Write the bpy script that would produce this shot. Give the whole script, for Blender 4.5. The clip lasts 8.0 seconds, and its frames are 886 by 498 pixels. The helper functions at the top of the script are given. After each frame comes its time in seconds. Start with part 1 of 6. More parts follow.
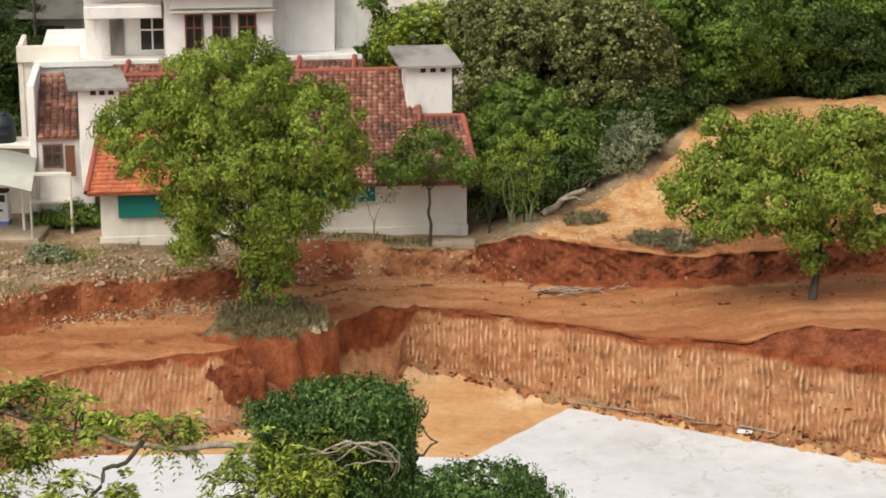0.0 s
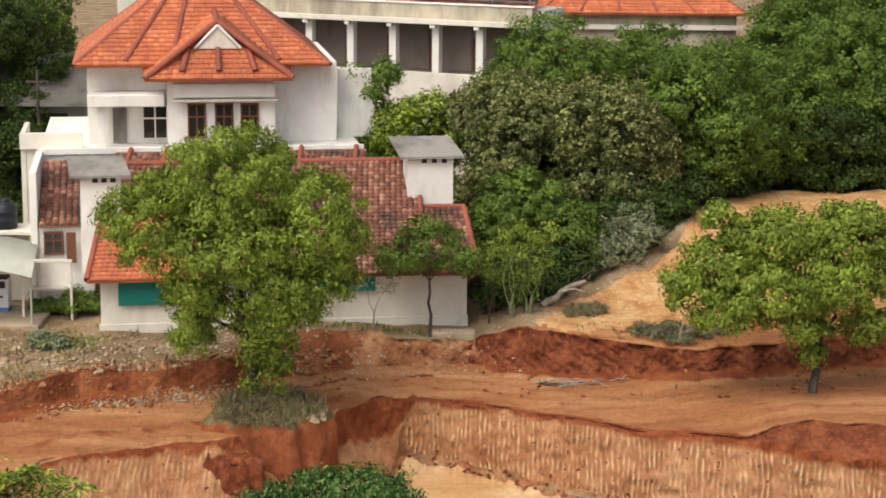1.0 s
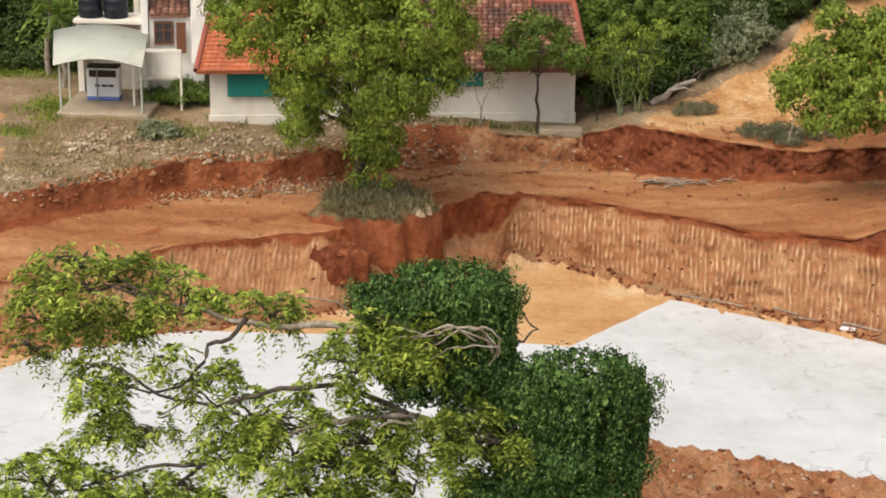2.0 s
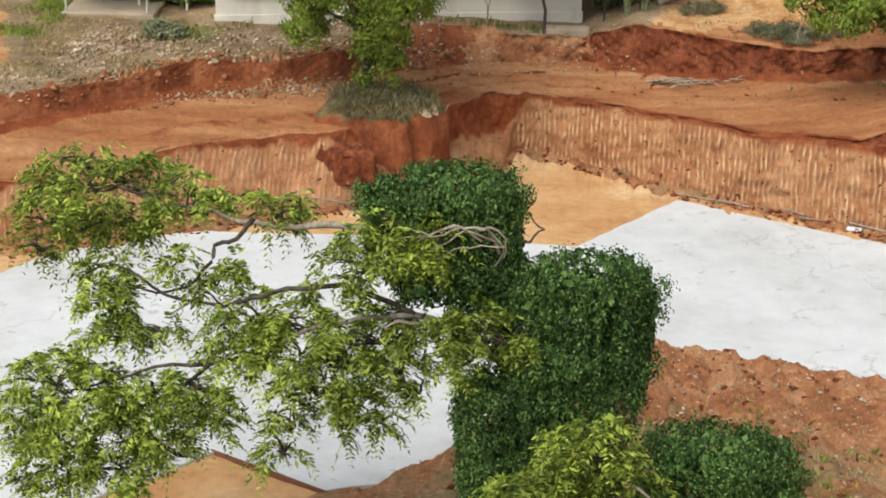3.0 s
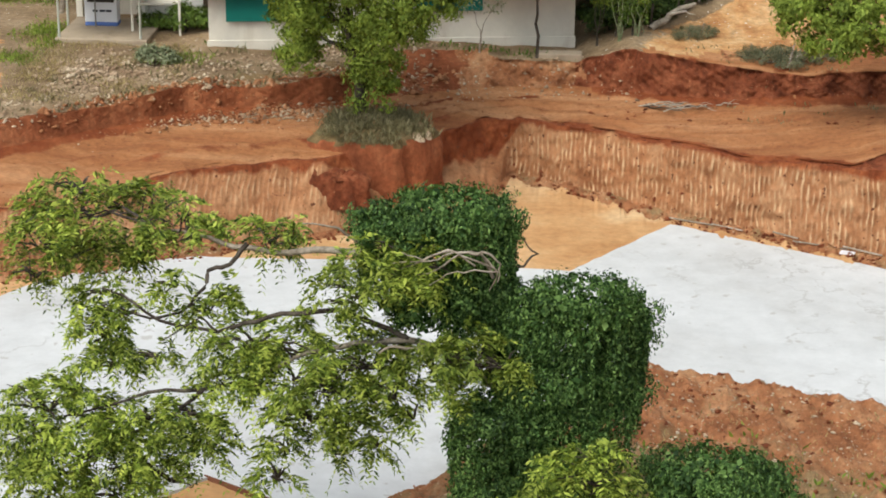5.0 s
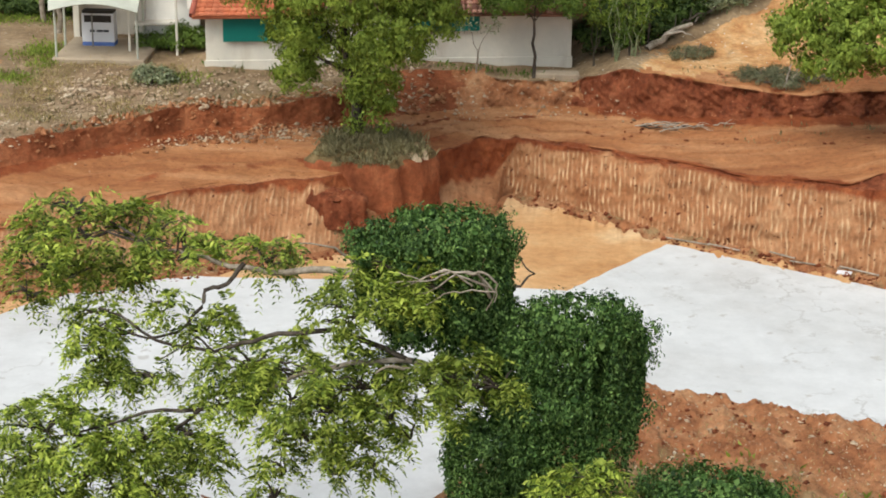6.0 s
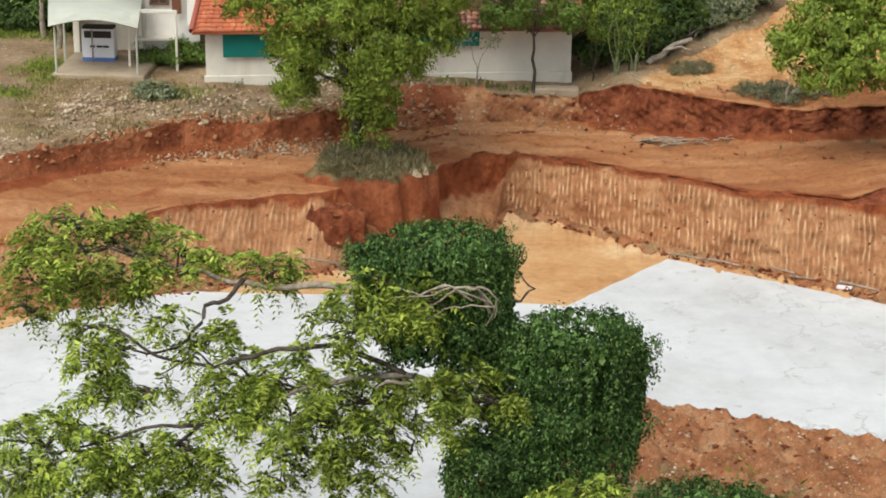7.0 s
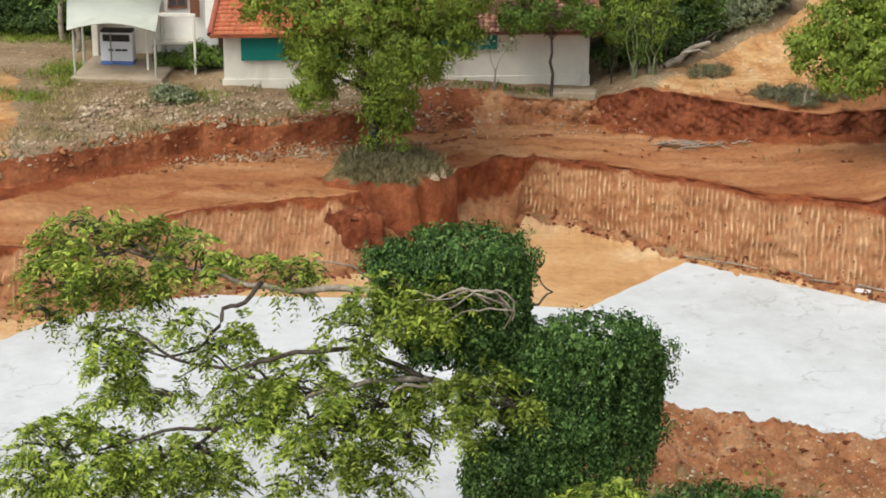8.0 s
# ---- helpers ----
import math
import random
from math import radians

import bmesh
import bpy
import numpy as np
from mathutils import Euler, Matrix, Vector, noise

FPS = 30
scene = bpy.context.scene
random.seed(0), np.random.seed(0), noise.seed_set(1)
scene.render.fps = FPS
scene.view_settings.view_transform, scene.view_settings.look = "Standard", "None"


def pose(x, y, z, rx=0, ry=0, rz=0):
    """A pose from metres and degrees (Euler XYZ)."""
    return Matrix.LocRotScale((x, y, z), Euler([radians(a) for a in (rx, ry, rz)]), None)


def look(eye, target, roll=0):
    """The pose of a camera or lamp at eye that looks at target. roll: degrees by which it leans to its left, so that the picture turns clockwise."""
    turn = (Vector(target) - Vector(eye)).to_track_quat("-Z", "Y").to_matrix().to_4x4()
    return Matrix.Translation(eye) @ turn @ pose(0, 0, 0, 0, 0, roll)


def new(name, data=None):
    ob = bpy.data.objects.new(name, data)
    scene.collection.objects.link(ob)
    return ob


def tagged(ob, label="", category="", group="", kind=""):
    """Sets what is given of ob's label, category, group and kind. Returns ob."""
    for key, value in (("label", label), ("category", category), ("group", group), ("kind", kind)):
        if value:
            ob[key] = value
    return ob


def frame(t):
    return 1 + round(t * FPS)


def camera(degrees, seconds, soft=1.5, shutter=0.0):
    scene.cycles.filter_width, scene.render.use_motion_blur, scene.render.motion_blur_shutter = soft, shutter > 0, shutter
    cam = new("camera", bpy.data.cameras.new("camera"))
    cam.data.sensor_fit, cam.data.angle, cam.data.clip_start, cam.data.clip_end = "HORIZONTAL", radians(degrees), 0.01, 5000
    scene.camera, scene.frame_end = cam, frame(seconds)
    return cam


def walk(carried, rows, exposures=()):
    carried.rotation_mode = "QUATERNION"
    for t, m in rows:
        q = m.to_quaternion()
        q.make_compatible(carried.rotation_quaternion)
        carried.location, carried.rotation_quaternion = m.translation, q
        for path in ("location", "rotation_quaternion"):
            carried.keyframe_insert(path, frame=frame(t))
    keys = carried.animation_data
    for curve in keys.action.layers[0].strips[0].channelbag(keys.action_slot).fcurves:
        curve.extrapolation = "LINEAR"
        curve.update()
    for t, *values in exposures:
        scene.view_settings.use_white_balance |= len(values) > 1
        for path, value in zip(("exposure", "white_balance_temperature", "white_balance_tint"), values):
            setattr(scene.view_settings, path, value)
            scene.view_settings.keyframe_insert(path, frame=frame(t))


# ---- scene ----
cam = camera(26.0, 8.0, soft=1.8)
EYE = 16.5
# seconds, then x, y, z offset of the eye and its turn in degrees
ROWS = [
    (0.0, 0.0, 0.0, 0.0, 75.809, -0.000, 0.000),
    (0.2, 0.0, 0.0, 0.0, 76.869, -0.081, -0.679),
    (0.3, 0.0, 0.0, 0.0, 77.407, -0.121, -0.945),
    (0.5, 0.0, 0.0, 0.0, 78.230, -0.202, -1.179),
    (0.7, 0.0, 0.0, 0.0, 78.702, -0.322, -0.898),
    (0.8, 0.0, 0.0, 0.0, 78.768, -0.383, -0.615),
    (1.0, 0.0, 0.0, 0.0, 78.505, -0.503, 0.117),
    (1.2, 0.0, 0.0, 0.0, 77.704, -0.575, 1.032),
    (1.3, 0.0, 0.0, 0.0, 77.124, -0.611, 1.495),
    (1.5, 0.0, 0.0, 0.0, 75.759, -0.683, 2.253),
    (1.7, 0.0, 0.0, 0.0, 74.285, -0.718, 2.888),
    (2.0, 0.0, 0.0, 0.0, 72.381, -0.771, 3.473),
    (2.2, 0.0, 0.0, 0.0, 71.372, -0.796, 3.694),
    (3.3, 0.0, 0.0, 0.0, 69.279, -0.659, 3.577),
    (3.5, 0.0, 0.0, 0.0, 69.275, -0.634, 3.504),
    (4.0, 0.0, 0.0, 0.0, 69.500, -0.615, 3.417),
    (4.5, 0.0, 0.0, 0.0, 69.831, -0.607, 3.436),
    (6.0, 0.0, 0.0, 0.0, 70.739, -0.660, 3.334),
    (6.5, 0.0, 0.0, 0.0, 71.012, -0.607, 3.269),
    (7.0, 0.0, 0.0, 0.0, 71.192, -0.610, 3.316),
    (7.5, 0.0, 0.0, 0.0, 71.248, -0.555, 3.527),
    (8.0, 0.0, 0.0, 0.0, 71.284, -0.457, 3.825),
]
# the picture starts out a little warmer than it ends
EXPOSURES = [(0.0, 0.57, 6750, 10), (1.8, 0.57, 6750, 10), (3.4, 0.55, 6330, 5), (8.0, 0.55, 6330, 5)]
walk(cam, [(t, pose(x, y, EYE + z, rx, ry, rz)) for t, x, y, z, rx, ry, rz in ROWS], EXPOSURES)

# ---- light ----
world = bpy.data.worlds.new("world")
scene.world = world
world.use_nodes = True
wn = world.node_tree
sky = wn.nodes.new("ShaderNodeTexSky")
sky.sky_type, sky.sun_disc = "NISHITA", False
sky.sun_elevation, sky.sun_rotation = radians(52), radians(215)
sky.dust_density, sky.air_density = 3.0, 1.0
background = wn.nodes["Background"]
background.inputs["Strength"].default_value = 0.135
veil = wn.nodes.new("ShaderNodeHueSaturation")
veil.inputs["Saturation"].default_value = 0.4
wn.links.new(sky.outputs[0], veil.inputs["Color"])
wn.links.new(veil.outputs[0], background.inputs[0])
sun = new("sun", bpy.data.lights.new("sun", "SUN"))
sun.data.energy, sun.data.angle, sun.data.color = 1.5, radians(45), (1.0, 0.93, 0.83)
sun.matrix_world = look((-26, -36, 60), (0, 0, 0))

# ---- materials ----


def ramp(nt, fac, stops):
    node = nt.nodes.new("ShaderNodeValToRGB")
    while len(node.color_ramp.elements) < len(stops):
        node.color_ramp.elements.new(0.5)
    for el, (at, col) in zip(node.color_ramp.elements, stops):
        el.position, el.color = at, (*col, 1)
    nt.links.new(fac, node.inputs[0])
    return node.outputs[0]


def tex_noise(nt, scale, detail=6.0, rough=0.6, stretch=None, offset=0.0):
    co = nt.nodes.new("ShaderNodeTexCoord").outputs["Object"]
    if stretch or offset:
        mp = nt.nodes.new("ShaderNodeMapping")
        mp.inputs["Scale"].default_value = stretch or (1, 1, 1)
        mp.inputs["Location"].default_value = (offset, offset, offset)
        nt.links.new(co, mp.inputs[0])
        co = mp.outputs[0]
    node = nt.nodes.new("ShaderNodeTexNoise")
    node.inputs["Scale"].default_value, node.inputs["Detail"].default_value, node.inputs["Roughness"].default_value = scale, detail, rough
    nt.links.new(co, node.inputs["Vector"])
    return node.outputs[0]


def mix(nt, fac, a, b, how="MIX"):
    node = nt.nodes.new("ShaderNodeMix")
    node.data_type, node.blend_type = "RGBA", how
    for socket, value in ((node.inputs[0], fac), (node.inputs[6], a), (node.inputs[7], b)):
        if isinstance(value, bpy.types.NodeSocket):
            nt.links.new(value, socket)
        elif isinstance(value, tuple):
            socket.default_value = (*value, 1)
        else:
            socket.default_value = value
    return node.outputs[2]


def material(name, rough=0.9, metal=0.0, spec=0.3):
    mat = bpy.data.materials.new(name)
    mat.use_nodes = True
    nt = mat.node_tree
    bsdf = nt.nodes["Principled BSDF"]
    bsdf.inputs["Roughness"].default_value, bsdf.inputs["Metallic"].default_value = rough, metal
    bsdf.inputs["Specular IOR Level"].default_value = spec
    return mat, nt, bsdf


def bump(nt, bsdf, height, strength=0.5, distance=0.05):
    node = nt.nodes.new("ShaderNodeBump")
    node.inputs["Strength"].default_value, node.inputs["Distance"].default_value = strength, distance
    nt.links.new(height, node.inputs["Height"])
    nt.links.new(node.outputs[0], bsdf.inputs["Normal"])


def earth(name, dark, mid, light, scale=0.35, fine=6.0, specks=None, stretch=None, relief=0.06, blend=None, streak=None, grit=0.38, veins=False, ridge=False):
    """Soil: broad patches, fine grain, and optional pale or dark specks."""
    mat, nt, bsdf = material(name, 0.95, 0, 0.15)
    big = ramp(nt, tex_noise(nt, scale, 8, 0.62, stretch), [(0.32, dark), (0.5, mid), (0.68, light)])
    grain = ramp(nt, tex_noise(nt, fine, 5, 0.7), [(0.25, (1 - grit, 1 - grit, 1 - grit)), (0.75, (1 + grit * 0.6, 1 + grit * 0.6, 1 + grit * 0.6))])
    col = mix(nt, 1.0, big, grain, "MULTIPLY")
    if streak:
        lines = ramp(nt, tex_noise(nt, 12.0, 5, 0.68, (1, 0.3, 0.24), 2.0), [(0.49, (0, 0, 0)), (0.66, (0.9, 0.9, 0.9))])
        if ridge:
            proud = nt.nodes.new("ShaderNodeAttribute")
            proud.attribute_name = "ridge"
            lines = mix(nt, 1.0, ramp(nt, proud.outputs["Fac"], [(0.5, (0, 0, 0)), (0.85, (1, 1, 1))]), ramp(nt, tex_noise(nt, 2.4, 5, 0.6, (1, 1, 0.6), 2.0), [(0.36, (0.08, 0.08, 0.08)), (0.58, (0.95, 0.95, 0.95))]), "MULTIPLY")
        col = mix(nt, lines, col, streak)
    if blend:
        attr, stops, wild = blend
        node = nt.nodes.new("ShaderNodeAttribute")
        node.attribute_name = attr
        add = nt.nodes.new("ShaderNodeMath")
        add.operation = "MULTIPLY_ADD"
        nt.links.new(tex_noise(nt, 1.1, 8, 0.68, (1, 1, 0.6), 5.0), add.inputs[0])
        add.inputs[1].default_value = wild
        nt.links.new(node.outputs["Fac"], add.inputs[2])
        other = mix(nt, 1.0, ramp(nt, tex_noise(nt, scale * 1.7, 8, 0.65, None, 9.0), [(0.3, stops[0]), (0.5, stops[1]), (0.7, stops[2])]), grain, "MULTIPLY")
        fac = ramp(nt, add.outputs[0], [(0.5 + 0.5 * wild - 0.09, (0, 0, 0)), (0.5 + 0.5 * wild + 0.09, (1, 1, 1))])
        col = mix(nt, fac, col, other)
    if veins:
        thin = ramp(nt, tex_noise(nt, 0.22, 7, 0.62, None, 11.0), [(0.488, (0, 0, 0)), (0.5, (1, 1, 1)), (0.512, (0, 0, 0))])
        some = ramp(nt, tex_noise(nt, 0.3, 2, 0.5, None, 4.0), [(0.5, (0, 0, 0)), (0.62, (0.6, 0.6, 0.6))])
        col = mix(nt, mix(nt, 1.0, thin, some, "MULTIPLY"), col, (0.33, 0.31, 0.29))
    if specks:
        tint, at = specks
        fac = ramp(nt, tex_noise(nt, fine * 1.3, 3, 0.5, None, 7.0), [(at, (0, 0, 0)), (at + 0.04, (1, 1, 1))])
        col = mix(nt, fac, col, tint)
    nt.links.new(col, bsdf.inputs["Base Color"])
    bump(nt, bsdf, tex_noise(nt, fine * 0.7, 8, 0.7), 0.8, relief)
    return mat


def painted(name, base, dirt, amount=0.55, rough=0.8, scale=0.5):
    """Weathered wall paint: streaks that run down and patches."""
    mat, nt, bsdf = material(name, rough)
    streak = ramp(nt, tex_noise(nt, scale * 3, 6, 0.6, (0.6, 0.6, 0.2)), [(amount, (0, 0, 0)), (amount + 0.25, (1, 1, 1))])
    patch = ramp(nt, tex_noise(nt, scale, 6, 0.65, None, 3.0), [(0.35, (0.86, 0.86, 0.86)), (0.65, (1.06, 1.05, 1.03))])
    col = mix(nt, 1.0, mix(nt, streak, base, dirt), patch, "MULTIPLY")
    nt.links.new(col, bsdf.inputs["Base Color"])
    bump(nt, bsdf, tex_noise(nt, 8, 4), 0.25, 0.02)
    return mat


def leafy(name, dark, mid, light, rough=0.55, swing=0.28):
    """Leaves: each island its own tint; broad drifts of colour through the crown also paint in clump light and shade.
    """
    mat, nt, bsdf = material(name, rough, 0, 0.16)
    geo = nt.nodes.new("ShaderNodeNewGeometry")
    one = ramp(nt, geo.outputs["Random Per Island"], [(0.0, dark), (0.5, mid), (1.0, light)])
    drift = ramp(nt, tex_noise(nt, 0.8, 3, 0.5), [(0.3, (1 - swing, 1 - swing, 1 - swing)), (0.7, (1 + swing * 0.8, 1 + swing * 0.7, 1 + swing * 0.4))])
    nt.links.new(mix(nt, 1.0, one, drift, "MULTIPLY"), bsdf.inputs["Base Color"])
    bsdf.inputs["Transmission Weight"].default_value = 0.0
    thin = nt.nodes.new("ShaderNodeBsdfTranslucent")
    nt.links.new(mix(nt, 1.0, one, (1.2, 1.3, 0.6), "MULTIPLY"), thin.inputs[0])
    both = nt.nodes.new("ShaderNodeMixShader")
    both.inputs[0].default_value = 0.16
    nt.links.new(bsdf.outputs[0], both.inputs[1])
    nt.links.new(thin.outputs[0], both.inputs[2])
    nt.links.new(both.outputs[0], nt.nodes["Material Output"].inputs[0])
    return mat


def tiled(name, dark, mid, light, soot):
    mat, nt, bsdf = material(name, 0.8)
    geo = nt.nodes.new("ShaderNodeNewGeometry")
    info = nt.nodes.new("ShaderNodeObjectInfo")
    add = nt.nodes.new("ShaderNodeMath")
    add.operation = "ADD"
    nt.links.new(geo.outputs["Random Per Island"], add.inputs[0])
    nt.links.new(info.outputs["Random"], add.inputs[1])
    wrap = nt.nodes.new("ShaderNodeMath")
    wrap.operation = "FRACT"
    nt.links.new(add.outputs[0], wrap.inputs[0])
    one = ramp(nt, wrap.outputs[0], [(0.0, dark), (0.5, mid), (1.0, light)])
    old = ramp(nt, tex_noise(nt, 0.9, 8, 0.65), [(0.42, (0, 0, 0)), (0.66, (1, 1, 1))])
    nt.links.new(mix(nt, old, one, soot), bsdf.inputs["Base Color"])
    bump(nt, bsdf, tex_noise(nt, 9, 4), 0.3, 0.02)
    return mat


RED = ((0.13, 0.032, 0.012), (0.21, 0.056, 0.02), (0.3, 0.095, 0.035))
ROAD = earth("orange_earth", (0.25, 0.088, 0.034), (0.36, 0.152, 0.062), (0.5, 0.26, 0.125), 0.5, 5.0, ((0.2, 0.075, 0.035), 0.66), (0.2, 1.4, 1), 0.12, ("soil_mix", RED, 0.9), None, 0.3)
CUT = earth("red_earth_cut", (0.13, 0.037, 0.017), (0.21, 0.06, 0.026), (0.32, 0.11, 0.05), 1.6, 7.0, ((0.42, 0.2, 0.1), 0.69), (1, 1, 0.35), 0.2, None, None, 0.5)
# Proud tooth ridges are coloured paler; dark specks stand in for shaded holes.
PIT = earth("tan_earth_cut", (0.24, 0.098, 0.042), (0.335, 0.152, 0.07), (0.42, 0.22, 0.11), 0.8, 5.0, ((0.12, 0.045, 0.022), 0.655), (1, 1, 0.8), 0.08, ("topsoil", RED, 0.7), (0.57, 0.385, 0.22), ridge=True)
# Pale stop paints in the damp floor's sheen; the surface itself stays matt.
FLOOR = earth("damp_pit_floor", (0.43, 0.215, 0.085), (0.54, 0.315, 0.145), (0.62, 0.43, 0.24), 0.35, 4.0, None, (0.8, 1.0, 1), 0.05, None, None, 0.22)
BERM = earth("loose_red_soil", (0.24, 0.092, 0.04), (0.38, 0.162, 0.073), (0.5, 0.28, 0.145), 0.7, 6.0, ((0.5, 0.38, 0.25), 0.66), None, 0.16, ("soil_mix", ((0.17, 0.115, 0.056), (0.28, 0.185, 0.09), (0.38, 0.265, 0.14)), 0.9), None, 0.45)
SCRUB = earth("rubble_strewn_soil", (0.155, 0.1, 0.055), (0.275, 0.19, 0.11), (0.37, 0.275, 0.175), 0.5, 5.0, ((0.6, 0.54, 0.46), 0.68), None, 0.1, ("heap", ((0.35, 0.14, 0.05), (0.52, 0.285, 0.12), (0.64, 0.43, 0.23)), 1.0))
MOUND = earth("grassy_soil", (0.1, 0.07, 0.03), (0.16, 0.11, 0.05), (0.24, 0.17, 0.09), 1.2, 6.0)
FACE = earth("smooth_red_face", (0.19, 0.056, 0.024), (0.29, 0.09, 0.038), (0.39, 0.145, 0.066), 1.3, 6.0, None, (1, 1, 0.3), 0.16, None, None, 0.42)
BARK = earth("dark_bark", (0.03, 0.024, 0.019), (0.07, 0.056, 0.044), (0.14, 0.118, 0.095), 4, 12, None, (1, 1, 0.3), 0.02)
PALE_BARK = earth("pale_bark", (0.17, 0.14, 0.105), (0.29, 0.245, 0.19), (0.43, 0.375, 0.305), 4, 12, None, None, 0.02)
SAGE_STEM = earth("pale_green_stem", (0.14, 0.17, 0.08), (0.23, 0.26, 0.14), (0.34, 0.36, 0.22), 4, 12, None, None, 0.02)
DEADWOOD = earth("bleached_wood", (0.22, 0.18, 0.14), (0.36, 0.31, 0.25), (0.5, 0.44, 0.36), 4, 12, None, None, 0.02)
SCARP = earth("clean_red_face", (0.17, 0.05, 0.02), (0.27, 0.085, 0.035), (0.36, 0.135, 0.06), 0.9, 6.0, ((0.42, 0.25, 0.15), 0.7), (1, 1, 0.35), 0.16, None, None, 0.42)
WHITE = painted("white_wall_paint", (0.78, 0.76, 0.72), (0.5, 0.46, 0.4))
OLD_WHITE = painted("stained_wall_paint", (0.7, 0.66, 0.58), (0.5, 0.44, 0.36), 0.52)
GREY = painted("weathered_concrete", (0.28, 0.262, 0.235), (0.13, 0.12, 0.105), 0.45)
CREAM = painted("cream_wall_paint", (0.56, 0.5, 0.38), (0.27, 0.24, 0.18), 0.42)
# Colour of dark boards; on vents and openings it paints the shade inside.
DARK = painted("dark_board_and_shade", (0.04, 0.033, 0.028), (0.02, 0.02, 0.02))
# Brown-grey of the screens; also painted shade for the recess behind the columns.
DIM = painted("screen_and_room_shade", (0.22, 0.185, 0.155), (0.1, 0.08, 0.065))
ORANGE_TILE = tiled("orange_roof_tile", (0.46, 0.125, 0.055), (0.55, 0.165, 0.075), (0.62, 0.22, 0.11), (0.4, 0.12, 0.06))
BROWN_TILE = tiled("weathered_roof_tile", (0.135, 0.052, 0.035), (0.235, 0.093, 0.06), (0.38, 0.205, 0.145), (0.075, 0.045, 0.035))
PINK_TILE = tiled("faded_red_roof_tile", (0.27, 0.1, 0.075), (0.34, 0.13, 0.1), (0.42, 0.19, 0.15), (0.2, 0.085, 0.07))
RIDGE = painted("dark_red_ridge", (0.3, 0.085, 0.055), (0.15, 0.06, 0.045), 0.5)
TAN = painted("tan_cement", (0.4, 0.32, 0.23), (0.26, 0.2, 0.14), 0.5)
TEAL = painted("teal_tarpaulin", (0.006, 0.16, 0.13), (0.005, 0.1, 0.085), 0.55, 0.6)
GLASS = material("window_glass", 0.08, 0.0, 0.6)[0]
GLASS.node_tree.nodes["Principled BSDF"].inputs["Base Color"].default_value = (0.03, 0.028, 0.025, 1)
WOOD = painted("brown_window_wood", (0.16, 0.065, 0.036), (0.07, 0.03, 0.018))
TIN = painted("pale_green_sheet", (0.46, 0.47, 0.4), (0.34, 0.33, 0.28), 0.55, 0.6)
BLACK = painted("black_plastic", (0.012, 0.016, 0.024), (0.03, 0.032, 0.035), 0.6, 0.5)
BLUE = painted("blue_paint", (0.12, 0.2, 0.5), (0.1, 0.14, 0.3))
BOARD = painted("white_board", (0.75, 0.75, 0.78), (0.6, 0.6, 0.62), 0.7)
CONCRETE = earth("white_concrete", (0.475, 0.467, 0.455), (0.555, 0.555, 0.552), (0.596, 0.596, 0.594), 0.2, 1.4, ((0.44, 0.425, 0.405), 0.66), None, 0.008, None, None, 0.12, True)
NEEM = leafy("neem_leaf", (0.11, 0.162, 0.022), (0.188, 0.258, 0.038), (0.285, 0.36, 0.065), swing=0.4)
# Wide stops put lit leaf tops and shaded leaves into random per-leaf tone.
FRESH = leafy("fresh_leaf", (0.03, 0.055, 0.011), (0.19, 0.262, 0.036), (0.43, 0.5, 0.1), swing=0.45)
IVY = leafy("creeper_leaf", (0.012, 0.032, 0.009), (0.055, 0.115, 0.028), (0.17, 0.275, 0.08), swing=0.4)
DEEP = leafy("dark_tree_leaf", (0.065, 0.112, 0.02), (0.105, 0.17, 0.03), (0.16, 0.235, 0.046), swing=0.42)
# Tree leaf darkened to put the deep shade under trees into its colour.
SHADED_LEAF = leafy("shaded_leaf", (0.02, 0.038, 0.009), (0.042, 0.072, 0.015), (0.08, 0.12, 0.026))
OLIVE = leafy("olive_tree_leaf", (0.045, 0.055, 0.02), (0.135, 0.16, 0.045), (0.34, 0.345, 0.15))
SAGE = leafy("sage_leaf", (0.1, 0.105, 0.06), (0.165, 0.17, 0.1), (0.25, 0.25, 0.16))
GREYLEAF = leafy("grey_green_leaf", (0.12, 0.145, 0.075), (0.21, 0.24, 0.14), (0.36, 0.39, 0.26))
STRAW = leafy("straw_grass", (0.24, 0.18, 0.085), (0.36, 0.28, 0.14), (0.47, 0.38, 0.2))
DRY = leafy("dry_grass", (0.11, 0.095, 0.05), (0.18, 0.16, 0.085), (0.27, 0.24, 0.14))
STONE = earth("pale_rubble", (0.23, 0.14, 0.085), (0.44, 0.32, 0.21), (0.72, 0.6, 0.44), 0.9, 8.0)

# ---- building blocks ----
rng = np.random.default_rng(7)


def mesh_of(name, verts, faces, mats, slots=None, smooth=False):
    me = bpy.data.meshes.new(name)
    faces = np.asarray(faces, dtype=np.int32)
    k = faces.shape[1]
    me.vertices.add(len(verts))
    me.vertices.foreach_set("co", np.asarray(verts, dtype=np.float32).ravel())
    me.loops.add(faces.size)
    me.loops.foreach_set("vertex_index", faces.ravel())
    me.polygons.add(len(faces))
    me.polygons.foreach_set("loop_start", np.arange(0, faces.size, k, dtype=np.int32))
    for m in mats:
        me.materials.append(m)
    if slots is not None:
        me.polygons.foreach_set("material_index", np.asarray(slots, dtype=np.int32))
    if smooth:
        me.polygons.foreach_set("use_smooth", np.ones(len(faces), dtype=bool))
    me.update(calc_edges=True)
    return me


def thing(name, at, label, category, group="", kind="", turn=0.0):
    ob = new(name)
    ob.empty_display_size = 0.3
    ob.matrix_basis = pose(*at, 0, 0, turn)
    return tagged(ob, label, category, group, kind)


